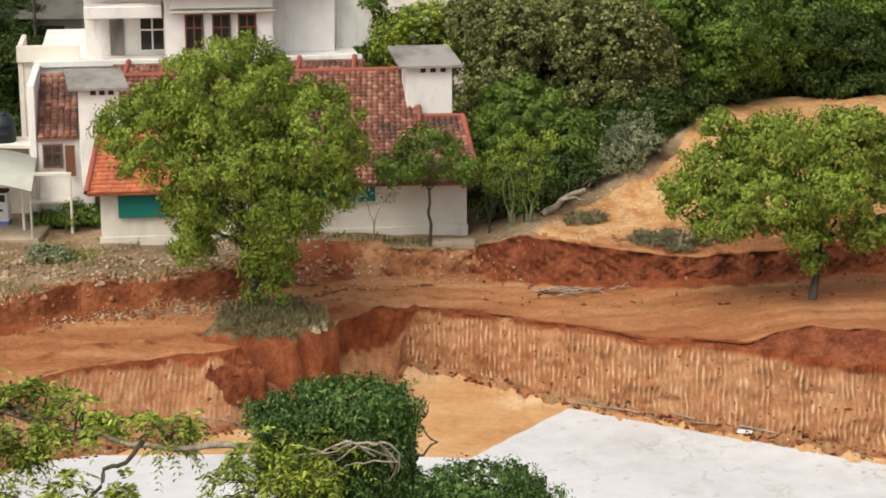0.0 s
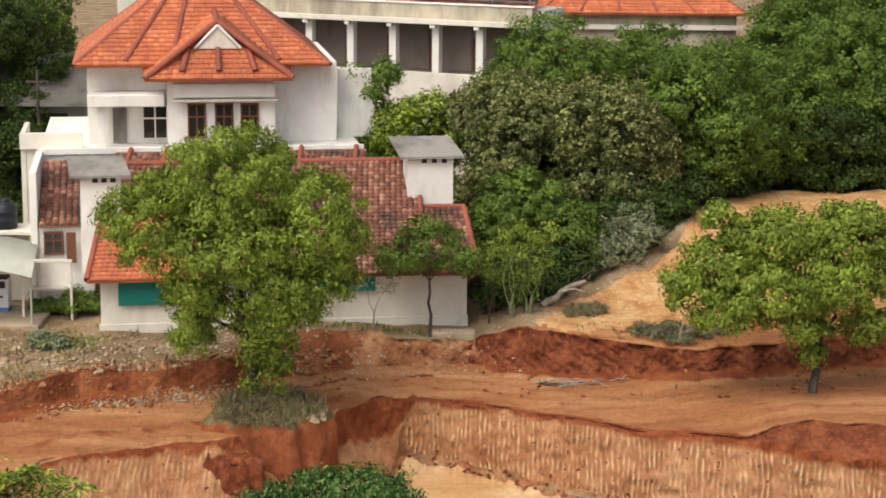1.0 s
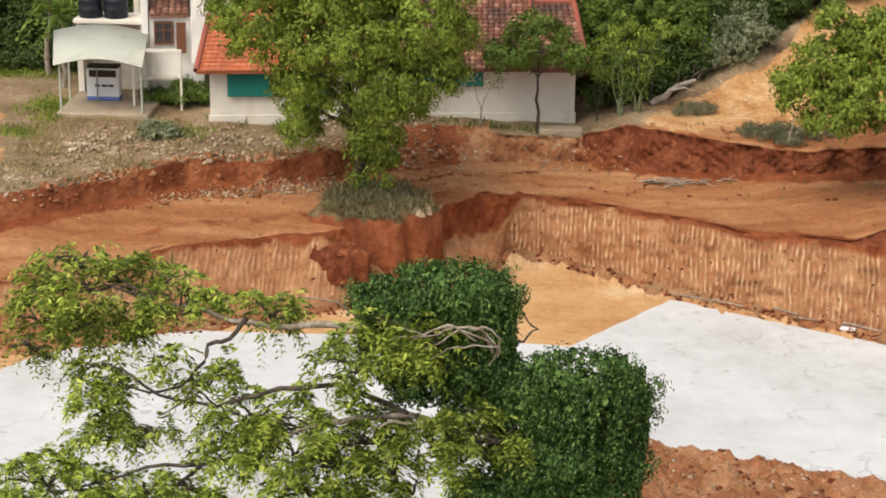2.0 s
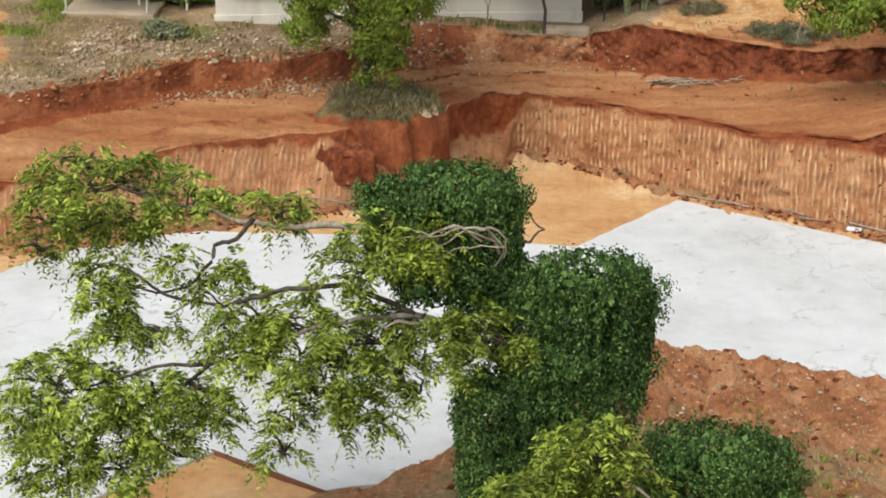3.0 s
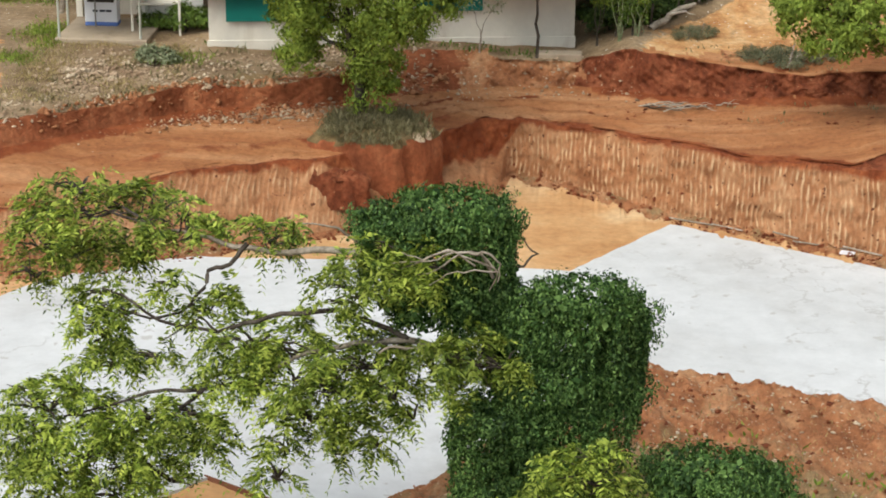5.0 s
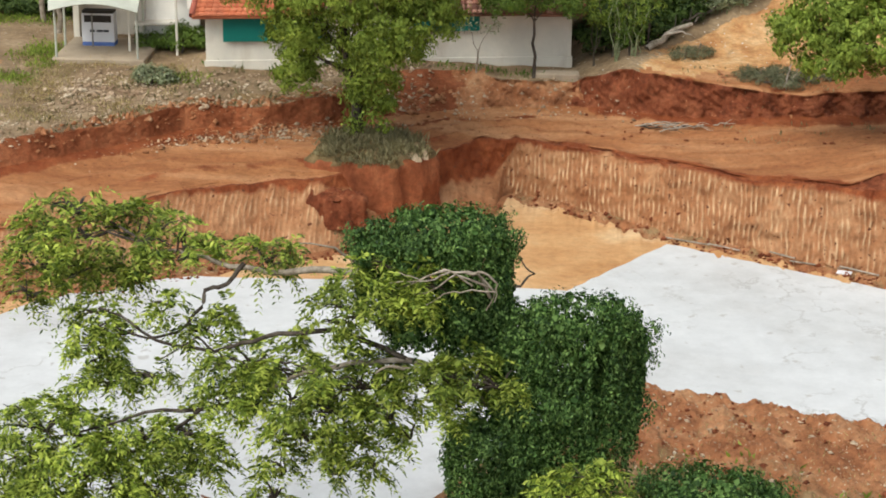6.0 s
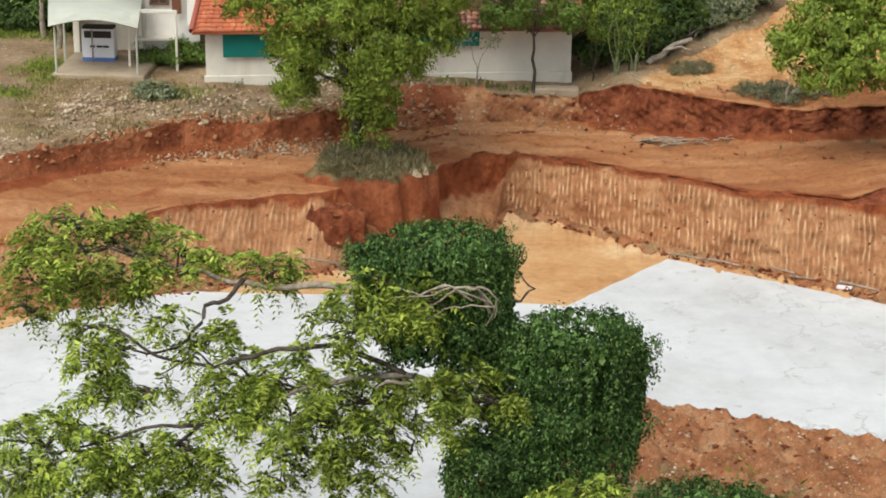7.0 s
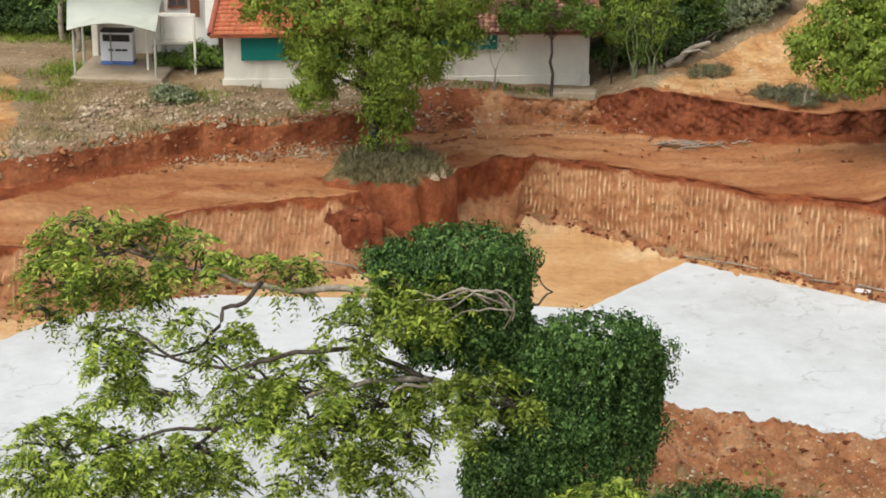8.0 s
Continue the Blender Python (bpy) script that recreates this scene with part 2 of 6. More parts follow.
def part(name, bm, mat, parent, label=""):
    """Links a bmesh or a mesh as one object under a thing or a part."""
    if isinstance(bm, bmesh.types.BMesh):
        me = bpy.data.meshes.new(name)
        bmesh.ops.recalc_face_normals(bm, faces=bm.faces)
        bm.to_mesh(me)
        bm.free()
    else:
        me = bm
    if mat:
        me.materials.append(mat)
    ob = new(name, me)
    ob.parent = parent
    return tagged(ob, label)


def box(x0, x1, y0, y1, z0, z1, bevel=0.015, bm=None):
    bm = bm or bmesh.new()
    m = Matrix.Translation(((x0 + x1) / 2, (y0 + y1) / 2, (z0 + z1) / 2)) @ Matrix.Diagonal((x1 - x0, y1 - y0, z1 - z0, 1))
    made = bmesh.ops.create_cube(bm, size=1, matrix=m)
    if bevel:
        edges = list({e for v in made["verts"] for e in v.link_edges})
        bmesh.ops.bevel(bm, geom=edges, offset=bevel, segments=1, affect="EDGES")
    return bm


def tube(points, radii, sides=7):
    """Verts and quads of a tapered tube along points."""
    points = [Vector(p) for p in points]
    verts, faces = [], []
    for i, p in enumerate(points):
        ahead = (points[min(i + 1, len(points) - 1)] - points[max(i - 1, 0)]).normalized()
        side = ahead.cross(Vector((0.31, 0.2, 0.93)))
        if side.length < 0.1:
            side = ahead.cross(Vector((1, 0, 0)))
        side.normalize()
        up = side.cross(ahead)
        for k in range(sides):
            a = 2 * math.pi * k / sides
            verts.append(p + radii[i] * (math.cos(a) * side + math.sin(a) * up))
        if i:
            for k in range(sides):
                a, b = (i - 1) * sides + k, (i - 1) * sides + (k + 1) % sides
                faces.append((a, b, b + sides, a + sides))
    return verts, faces


def tubes(name, runs, mat, sides=7):
    verts, faces = [], []
    for points, radii in runs:
        v, f = tube(points, radii, sides)
        faces += [tuple(i + len(verts) for i in q) for q in f]
        verts += v
    return mesh_of(name, [tuple(v) for v in verts], faces, [mat], None, True)


def bend(a, b, sag=0.15, n=6, seed=0, crook=0.05):
    """A crooked line from a to b."""
    r = random.Random(seed)
    a, b = Vector(a), Vector(b)
    size = (b - a).length
    out = []
    for i in range(n + 1):
        s = i / n
        p = a.lerp(b, s) + Vector((0, 0, sag * size * math.sin(math.pi * s)))
        if 0 < i < n:
            p += Vector([r.uniform(-1, 1) * size * crook for _ in range(3)])
        out.append(p)
    return out


def leaves(centres, spread, count, size, slim=0.45, droop=0.0, out=None, flat=0.5, fuzz=0.35):
    """Verts and faces of small leaf blades, count round each centre."""
    n = len(centres) * count
    base = np.repeat(np.asarray(centres, dtype=float), count, axis=0)
    ball = rng.normal(size=(n, 3))
    ball /= np.linalg.norm(ball, axis=1)[:, None]
    ball *= (rng.random(n) ** 0.5)[:, None]
    reach = np.repeat(np.broadcast_to(np.asarray(spread, dtype=float), (len(centres), 3)), count, axis=0)
    at = base + ball * reach
    normal = ball + rng.normal(size=(n, 3)) * fuzz + np.array([0, 0, flat])
    if out is not None:
        normal += np.repeat(out, count, axis=0) * 0.6
    normal /= np.linalg.norm(normal, axis=1)[:, None]
    along = np.cross(normal, rng.normal(size=(n, 3)))
    along[:, 2] -= droop
    along /= np.linalg.norm(along, axis=1)[:, None]
    side = np.cross(normal, along)
    long = size * rng.uniform(0.65, 1.3, n)[:, None]
    wide = long * slim
    tip = at + along * long
    mid = at + along * long * 0.5 + normal * long * 0.08
    verts = np.stack([at, mid + side * wide * 0.5, tip - normal * long * 0.1, mid - side * wide * 0.5], axis=1).reshape(-1, 3)
    return verts, np.arange(4 * n).reshape(n, 4)


def shell(blobs, spacing, lower=-0.5, fill=0.25, boxy=1.0):
    """Clump centres over the outsides of overlapping ellipsoids, some inside; each blob is x, y, z, rx, ry, rz."""
    blobs = np.asarray(blobs, dtype=float)
    centres, outs = [], []
    for i, b in enumerate(blobs):
        c, r = b[:3], b[3:6]
        area = 4 * math.pi * ((r[0] * r[1]) ** 1.6 / 3 + (r[0] * r[2]) ** 1.6 / 3 + (r[1] * r[2]) ** 1.6 / 3) ** (1 / 1.6)
        n = max(6, int(area / spacing ** 2))
        d = rng.normal(size=(n, 3))
        d /= np.linalg.norm(d, axis=1)[:, None]
        d = d[d[:, 2] > lower]
        wobble = 0.86 + 0.2 * rng.random(len(d))
        inner = rng.random(len(d)) < fill
        wobble[inner] *= rng.uniform(0.4, 0.85, inner.sum())
        d = np.sign(d) * np.abs(d) ** boxy
        p = c + d * r * wobble[:, None]
        keep = np.ones(len(p), dtype=bool)
        for j, o in enumerate(blobs):
            if j != i:
                keep &= (((p - o[:3]) / o[3:6]) ** 2).sum(axis=1) > 0.62
        centres.append(p[keep])
        outs.append(d[keep])
    return np.concatenate(centres), np.concatenate(outs)


def fronds(centres, outs, twigs, length, pairs, size, slim=0.32):
    """Feathery sprays: twigs that arch out of each centre with leaflets in pairs along them."""
    n = len(centres) * twigs
    base = np.repeat(centres, twigs, axis=0) + rng.normal(size=(n, 3)) * 0.08
    way = np.repeat(outs, twigs, axis=0) * np.array([1, 1, 0.5]) + rng.normal(size=(n, 3)) * 0.75
    way[:, 2] *= 0.6
    way /= np.linalg.norm(way, axis=1)[:, None]
    reach = length * rng.uniform(0.6, 1.3, (n, 1))
    side = np.cross(way, np.array([0, 0, 1.0]) + rng.normal(size=(n, 3)) * 0.25)
    side /= np.linalg.norm(side, axis=1)[:, None]
    out = []
    for k in range(pairs):
        u = (k + 0.6) / pairs
        at = base + way * reach * u
        at[:, 2] -= (reach[:, 0] * 0.75) * u * u
        for s in (-1, 1):
            ahead = side * s + way * 0.55 + rng.normal(size=(n, 3)) * 0.22
            ahead[:, 2] -= 0.25
            ahead /= np.linalg.norm(ahead, axis=1)[:, None]
            long = size * rng.uniform(0.7, 1.25, (n, 1)) * (1.1 - 0.45 * u)
            across = np.cross(ahead, np.cross(side, way) + rng.normal(size=(n, 3)) * 0.35)
            across /= np.linalg.norm(across, axis=1)[:, None]
            mid = at + ahead * long * 0.5
            out.append(np.stack([at, mid + across * long * slim * 0.5, at + ahead * long - np.array([0, 0, 0.1]) * long, mid - across * long * slim * 0.5], axis=1))
    verts = np.concatenate(out).reshape(-1, 3)
    return verts, np.arange(len(verts)).reshape(-1, 4)


def crown(name, blobs, mat, parent, spacing=0.55, clump=0.4, count=34, size=0.17, slim=0.45, lower=-0.5, fill=0.25, droop=0.0, label="", flat=0.5, boxy=1.0):
    centres, outs = shell(blobs, spacing, lower, fill, boxy)
    reach = clump * rng.uniform(0.6, 1.35, (len(centres), 1)) * np.array([[1, 1, 0.8]])
    verts, faces = leaves(centres, reach, count, size, slim, droop, outs, flat)
    return part(name, mesh_of(name, verts, faces, [mat]), None, parent, label)


def grow(name, at, label, blobs, leaf, bark=None, trunk=0.18, fork=0.45, group="", seed=1, category="tree", core=0.0, knot_at=None, **kw):
    """A tree: blobs are offsets from its base."""
    ob = thing(name, at, label, category, group)
    r = random.Random(seed)
    blobs = np.asarray(blobs, dtype=float)
    mid = blobs[:, :3].mean(axis=0)
    knot = Vector((mid[0] * 0.55, mid[1] * 0.5, blobs[:, 2].min() * fork))
    if knot.length < 0.4:
        knot = Vector((mid[0] * 0.4, mid[1] * 0.4, 0.5))
    if knot_at:
        knot = Vector(knot_at)
    part("trunk", tubes("trunk", [(bend((0, 0, -0.25), knot, 0.02, 5, seed, 0.025), [trunk * (1.35 - 0.5 * i / 5) for i in range(6)])], bark or BARK), None, ob)
    for i, b in enumerate(blobs):
        end = Vector(b[:3]) + Vector((0, 0, b[5] * 0.3))
        line = bend(knot, end, 0.06, 6, seed + i)
        part("limb", tubes("limb", [(line, [trunk * (0.62 - 0.085 * j) for j in range(7)])] + [
            (bend(line[4], Vector(b[:3]) + Vector((r.uniform(-1, 1) * b[3], r.uniform(-1, 1) * b[4], r.uniform(-0.3, 0.8) * b[5])) * 0.8, 0.05, 4, seed + i * 9 + k),
             [trunk * 0.22 * (1 - 0.2 * j) for j in range(5)]) for k in range(3)], bark or BARK, 6), None, ob)
    crown("crown", blobs, leaf, ob, **kw)
    if core:
        crown("inner_crown", blobs * np.array([1, 1, 1, 0.72, 0.72, 0.72]), leaf, ob, spacing=0.5, clump=0.38, count=26, size=core * 0.7, slim=0.6, lower=-0.9, fill=0.1)
    return ob

# ---- ground ----
def smooth(x, a, b):
    s = np.clip((x - a) / (b - a), 0, 1)
    return s * s * (3 - 2 * s)


def wave(x, y, scale, seed=0.0):
    """Soft unevenness from sums of sines, between about -1 and 1."""
    total = 0
    for k, (a, b) in enumerate(((1.0, 0.37), (-0.53, 0.91), (0.71, -0.66), (0.29, 1.31), (1.7, 0.9), (-1.3, 1.9))):
        total = total + np.sin((a * x + b * y) / scale * (1 + 0.31 * k) + seed + 1.7 * k) / (1 + 0.45 * k)
    return total / 2.6


def hill_z(x, y):
    side = np.maximum(0, np.abs(x - 16.5) - 7) / 5.5
    fore = np.maximum(0, 78 - y) / 7.5
    back = np.maximum(0, y - 80) / 5
    return 2.6 * np.exp(-side ** 2 - fore ** 2 - back ** 2)


def rim_y(x):
    return np.interp(x, [-60, -15.5, -11.7, -8.9, -7.0, -3.4, -2.2, -1.0, 0.6, 4.0, 6.7, 10.2, 16, 60], [36, 51.6, 54.6, 56.4, 57.2, 60.6, 61.9, 62.2, 61.2, 58.6, 56.9, 54.8, 52, 34])


def foot_y(x):
    return rim_y(x) - 1.7 * (1 - smooth(x, -4.2, -3.4)) * smooth(x, -17, -12) - 1.5 * alcove(x)


def alcove(x):
    """Where the pit's corner has slumped into a ledge."""
    return smooth(x, -3.9, -3.4) * (1 - smooth(x, -1.7, -1.1))


def edge_z(x):
    return np.interp(x, [-20, -9, -1, 6, 10.6, 13, 25], [-1.5, -1.4, -1.4, -1.05, -0.7, -0.6, -0.7])


def scarp_y(x):
    return np.interp(x, [-60, -17, -15, -13.9, -11.9, -9.2, -7.8, -6, -4.2, -3.2, -1.4, 1.3, 3, 6.2, 10.6, 15.5, 60], [30, 55.7, 57.7, 58.8, 60.6, 61.5, 62.2, 62.8, 63.5, 64.2, 64.8, 65.7, 64.7, 63.6, 63.0, 64.0, 66])


def scarp_top(x):
    return np.interp(x, [-60, -9, -5, -1.5, 1.0, 3, 6, 9, 14, 60], [0, -0.1, 0.15, -0.1, -0.3, 0.5, 0.1, 0.1, 0.5, 0.3])


def berm_y(x):
    return np.interp(x, [-60, -9, -5, -3.2, 2.5, 3.7, 5.4, 8.6, 20, 60], [30, 31.5, 36.0, 37.6, 44.4, 44.4, 43.7, 42.4, 37, 30])


xs = np.concatenate([np.linspace(-1500, -60, 10), np.linspace(-55, -24, 20), np.arange(-22, 20.01, 0.04), np.linspace(22, 55, 20), np.linspace(60, 1500, 10)])
by, fy, sy = berm_y(xs), foot_y(xs), scarp_y(xs)
by = by + 0.35 * wave(xs, 0 * xs, 0.9, 1)
ez, st = edge_z(xs), scarp_top(xs)
bz = np.interp(xs, [-6, -3, 1, 60], [-3.22, -3.0, -2.55, -2.4]) + 0.14 * wave(xs, 0 * xs, 0.5, 4)
ey = rim_y(xs) + 0.45 + 0.35 * wave(xs, 0 * xs, 1.6, 2) * (np.abs(xs) < 25)
ez = ez + 0.1 * wave(xs, 0 * xs, 0.8, 3)
sy = sy + 0.25 * wave(xs, 0 * xs, 1.1, 5)
st = st + 0.1 * wave(xs, 0 * xs, 0.7, 6)
sfoot = np.interp(xs, [-15, -5, 1, 5, 10, 16], [-0.95, -0.95, -1.05, -1.0, -0.55, -0.3])
flat = np.full_like(xs, 1.0)
rise = smooth(xs, 9.0, 11.5)
# profile lines from the camera's foot to the horizon: y, z, rows up to the next line, slot
lines = [
    (flat * -300, flat * -2.6, 4, 4), (flat * 20, flat * -2.6, 20, 4), (flat * 30, flat * -2.62, 110, 4), (by, bz, 7, 4), (by + 1.0, flat * -3.32, 16, 3), (fy - 0.58 + 0.16 * wave(xs, 0 * xs, 0.35, 8), flat * -3.27, 6, 4),
    (fy, flat * -3.16, 26, 2), (ey, ez, 10, 1), (ey + 0.25 + 1.3 * rise, ez + 0.06 + 0.55 * rise, 18, 0), (sy - 0.7, sfoot - 0.05, 3, 0), (sy, sfoot + 0.1, 16, 1), (sy + np.interp(xs, [-17, -13, -7.2, -5.6, -2.8, -1.6, 2, 5], [0.7, 0.25, 0.3, 2.6, 2.0, 0.8, 0.75, 0.55]), st, 60, 5),
    (flat * 92, flat * 0, 8, 5), (flat * 130, flat * 0, 6, 5), (flat * 3000, flat * 0, 0, 5)]
gy, gz, slot = [], [], []
for (y0, z0, n, s), (y1, z1, _, _) in zip(lines[:-1], lines[1:]):
    for i in range(n):
        u = i / n
        gy.append(y0 + (y1 - y0) * u)
        gz.append(z0 + (z1 - z0) * u)
        slot.append(s)
gy.append(lines[-1][0])
gz.append(lines[-1][1])
gx = np.tile(xs, (len(gy), 1))
gy, gz, slot = np.array(gy), np.array(gz), np.array(slot)
# the slumped corner: a gentle apron below a short steep face
apron = alcove(xs)
wall_rows = np.where(slot == 2)[0]
for i, row in enumerate(wall_rows):
    u = i / len(wall_rows)
    part_y = u / 0.6 * 0.86 if u < 0.6 else 0.86 + 0.14 * (u - 0.6) / 0.4
    low_z = -3.16 + 1.0 * u / 0.6 if u < 0.6 else -2.16 + (ez + 2.16) * (u - 0.6) / 0.4
    gy[row] += apron * (fy + (ey - fy) * part_y - gy[row])
    gz[row] += apron * (low_z - gz[row])
near = (np.abs(gx) < 24) & (gy > 25) & (gy < 90)
wall = (slot == 2)
wall = np.append(wall, False)[:, None] & near
# excavator tooth marks down the pit's sides
tooth = 0.04 * wave(gx, gz * 0.3, 0.13, 2) + 0.12 * wave(gx, gz * 2, 0.6, 1)
gy = gy + np.where(wall, tooth, 0)
cutrow = np.append(slot == 1, False)[:, None] & near
gy = gy + np.where(cutrow, (0.16 * wave(gx, gz * 1.2, 0.22, 8) + 0.09 * wave(gx, gz * 5, 0.09, 3)) * (0.3 + 0.7 * smooth(gx, -5, -2)), 0)
rough = np.zeros_like(gx)
comb = np.zeros_like(gx)
for i, j in zip(*np.where(wall | cutrow)):
    px, pz = float(gx[i, j]), float(gz[i, j])
    rough[i, j] = 0.5 * noise.noise((px * 0.8, pz * 1.5, 1.0)) + 0.3 * noise.noise((px * 2.6, pz * 2.2, 5.0)) + 0.2 * noise.noise((px * 6.5, pz * 4.5, 9.0))
    if wall[i, j]:
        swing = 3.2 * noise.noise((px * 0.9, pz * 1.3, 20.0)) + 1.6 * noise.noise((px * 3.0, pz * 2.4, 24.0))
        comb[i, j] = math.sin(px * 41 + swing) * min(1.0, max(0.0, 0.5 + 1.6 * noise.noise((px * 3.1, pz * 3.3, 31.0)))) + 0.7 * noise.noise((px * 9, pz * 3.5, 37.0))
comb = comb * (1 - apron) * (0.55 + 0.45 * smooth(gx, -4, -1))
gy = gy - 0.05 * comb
gy = gy + np.where(cutrow, 0.34 * rough * (0.45 + 0.55 * smooth(gx, -5, -2)) + 0.13 * np.abs(np.sin(gx * 2.3 + 1.3 * np.sin(gx * 0.7) + 0.9 * gz)) * smooth(gx, -6, 2), 0) + np.where(wall, (0.16 + 0.5 * smooth(gx, -5, -4) * (1 - smooth(gx, -1.6, -0.9))) * rough, 0)
gz = gz + np.where(near & ~wall, 0.035 * wave(gx, gy, 0.35, 1) + 0.03 * wave(gx, gy, 1.4, 5), 0)
berm_row = np.append(slot == 4, False)[:, None] & near & (gy > 34)
gz = gz + np.where(berm_row, (0.09 * wave(gx, gy, 0.2, 6) + 0.05 * wave(gx, gy, 0.09, 2)) * smooth(gx, -4, 1), 0)
lumps = np.zeros_like(gx)
for i, j in zip(*np.where(berm_row & (gx > -4) & (gx < 14))):
    px, py = float(gx[i, j]), float(gy[i, j])
    lumps[i, j] = 0.13 * noise.noise((px * 1.7, py * 1.7, 3.0)) + 0.1 * max(0.0, noise.noise((px * 4.5, py * 4.5, 7.0))) + 0.06 * noise.noise((px * 9, py * 9, 2.0))
gz = gz + lumps
# wheel ruts along the track
track = np.append(slot == 0, False)[:, None] & near
lane = np.clip((gy - ey[None, :]) / (sy - ey)[None, :], 0, 1)
gz = gz + np.where(track, (0.08 * wave(lane * 26, gx * 0.12, 1.0, 6) + 0.03 * wave(gx, gy, 0.18, 3) * smooth(gx, 2, 6)) * np.sin(np.pi * lane) ** 0.5, 0)
top = np.append(slot == 5, True)[:, None]
heap = np.where(top, hill_z(gx, gy) * smooth(gy, 62, 66), 0)
gz = gz + heap + np.where(top, (1 - 0.85 * smooth(gy, 72, 77)) * (0.12 * wave(gx, gy, 1.1, 9) + 0.42 * np.abs(wave(gx - 0.9 * gy, 0.2 * gx, 0.55, 4)) + 0.07 * wave(gx - 0.9 * gy, 0.4 * gy, 0.2, 7)) * np.clip(heap, 0, 1), 0)
dip = (1 - smooth(gy - scarp_y(gx), 1.4, 1.9)) * (1 - smooth(gx, -6, -4)) * smooth(gx, -20, -16)
gz = gz - np.where(top, 0.1 * dip, 0)
rows_n, cols_n = gx.shape
grid = np.arange(rows_n * cols_n).reshape(rows_n, cols_n)
quads = np.stack([grid[:-1, :-1], grid[:-1, 1:], grid[1:, 1:], grid[1:, :-1]], axis=-1)
slots = np.repeat(slot[:, None], cols_n - 1, axis=1)
cx, cy = gx[:-1, :-1], gy[:-1, :-1]
frac = np.zeros(rows_n)
at_wall = np.where(slot == 2)[0]
frac[at_wall] = np.arange(len(at_wall)) / len(at_wall)
frac[at_wall[-1] + 1:at_wall[-1] + 3] = 1.0
limit = np.interp(xs, [-12, -8, -6, -4.2, -3.6, -1.7, -0.9, 2, 8, 10.5, 14], [0.95, 0.92, 0.8, 0.6, 0.4, 0.4, 0.9, 0.97, 0.95, 0.88, 0.86]) + 0.1 * wave(xs, 0 * xs, 0.22, 3) * (xs < 0)
foot_band = (gy > foot_y(gx) - 0.9) & (gy < foot_y(gx) + 0.3)
topsoil = np.clip((frac[:, None] - limit[None, :]) * 2.6 + 0.5, 0, 1)
heap_a = np.clip(hill_z(gx, gy) * 0.9 + 0.1 + 0.45 * smooth(gx, 2.2, 4) * (1 - smooth(gx, 17, 22)) * (1 - smooth(gy, 66, 70)), 0, 1) * (gy < 86)
heap_edge = np.interp(gx, [2.1, 3.0, 4.1, 5.4, 6.5, 8.2, 9.0, 9.5, 10.3, 12.0, 13.9, 18], [66.7, 68.0, 68.6, 69.3, 70.4, 71.3, 72.8, 73.9, 75.8, 78.1, 79.6, 82])
heap_a = heap_a * (1 - smooth(gy - heap_edge, -0.1, 0.9))
heap_a = heap_a + 0.5 * (1 - smooth(gx + 0.25 * (gy - 60), -18.6, -17.2)) * smooth(gy - scarp_y(gx), 0.2, 1.2) * (1 - smooth(gy, 66.5, 69.5)) * (gy < 80)
across = np.clip((gy - ey[None, :]) / (sy - ey)[None, :], 0, 1)
bands = 0.5 * wave(across * 9 + 0.12 * gx, gx * 0.05, 1.0, 2) + 0.5 * wave(across * 26, gx * 0.12, 1.0, 6)
soil_mix = np.clip(0.27 + 0.36 * bands + 0.5 * smooth(gy - scarp_y(gx), -1.1, -0.1) + 0.3 * (1 - smooth(across, 0.02, 0.14)) * smooth(gx, -2, 2), 0, 1)
soil_mix = np.where(gy < 48, np.clip(0.5 - 0.33 * smooth(gy - berm_y(gx), -5.0, -1.2) + 0.3 * (1 - smooth(gx, -1, 3)), 0, 1), soil_mix)
# Red rim layer; its first rows also paint in shade under the lip.
edge_rows = np.where(slot == 1)[0]
for row in edge_rows[(edge_rows > at_wall[-1]) & (edge_rows < at_wall[-1] + 12)]:
    slots[row] = np.where(xs[:-1] < 9.4 + 0.5 * wave(xs[:-1], xs[:-1] * 0 + row, 0.3), np.where(row - at_wall[-1] < 4, 1, 0), 1)
# A browner strip runs along the pit wall's foot.
soil_mix = np.where(foot_band, 0.42, soil_mix)
slots = np.where((slots == 1) & (cy > scarp_y(cx) - 0.8) & (cx < -3.2 + 0.5 * wave(cy, cx, 0.2)), 6, slots)
crumbled = (slots == 1) & (cy > scarp_y(cx) - 0.8) & (cx > -5.6 + 0.4 * wave(cy, cx, 0.2)) & (cx < 0.9 + 0.5 * wave(cy, cx, 0.25))
slots = np.where(crumbled, 4, slots)
soil_mix = np.where((gy > scarp_y(gx) - 0.6) & (gx > -6) & (gx < 1.5), 0.2 + 0.16 * wave(gx, gy, 0.3, 4), soil_mix)
verge = cy - scarp_y(cx) - 0.5 + 0.5 * wave(cx, cy, 0.4, 3)
slots = np.where((slots == 5) & (verge < np.interp(cx, [-15, -11, -7], [0.2, 0.9, 1.6])) & (cx > -15) & (cx < -2.2), 4, slots)
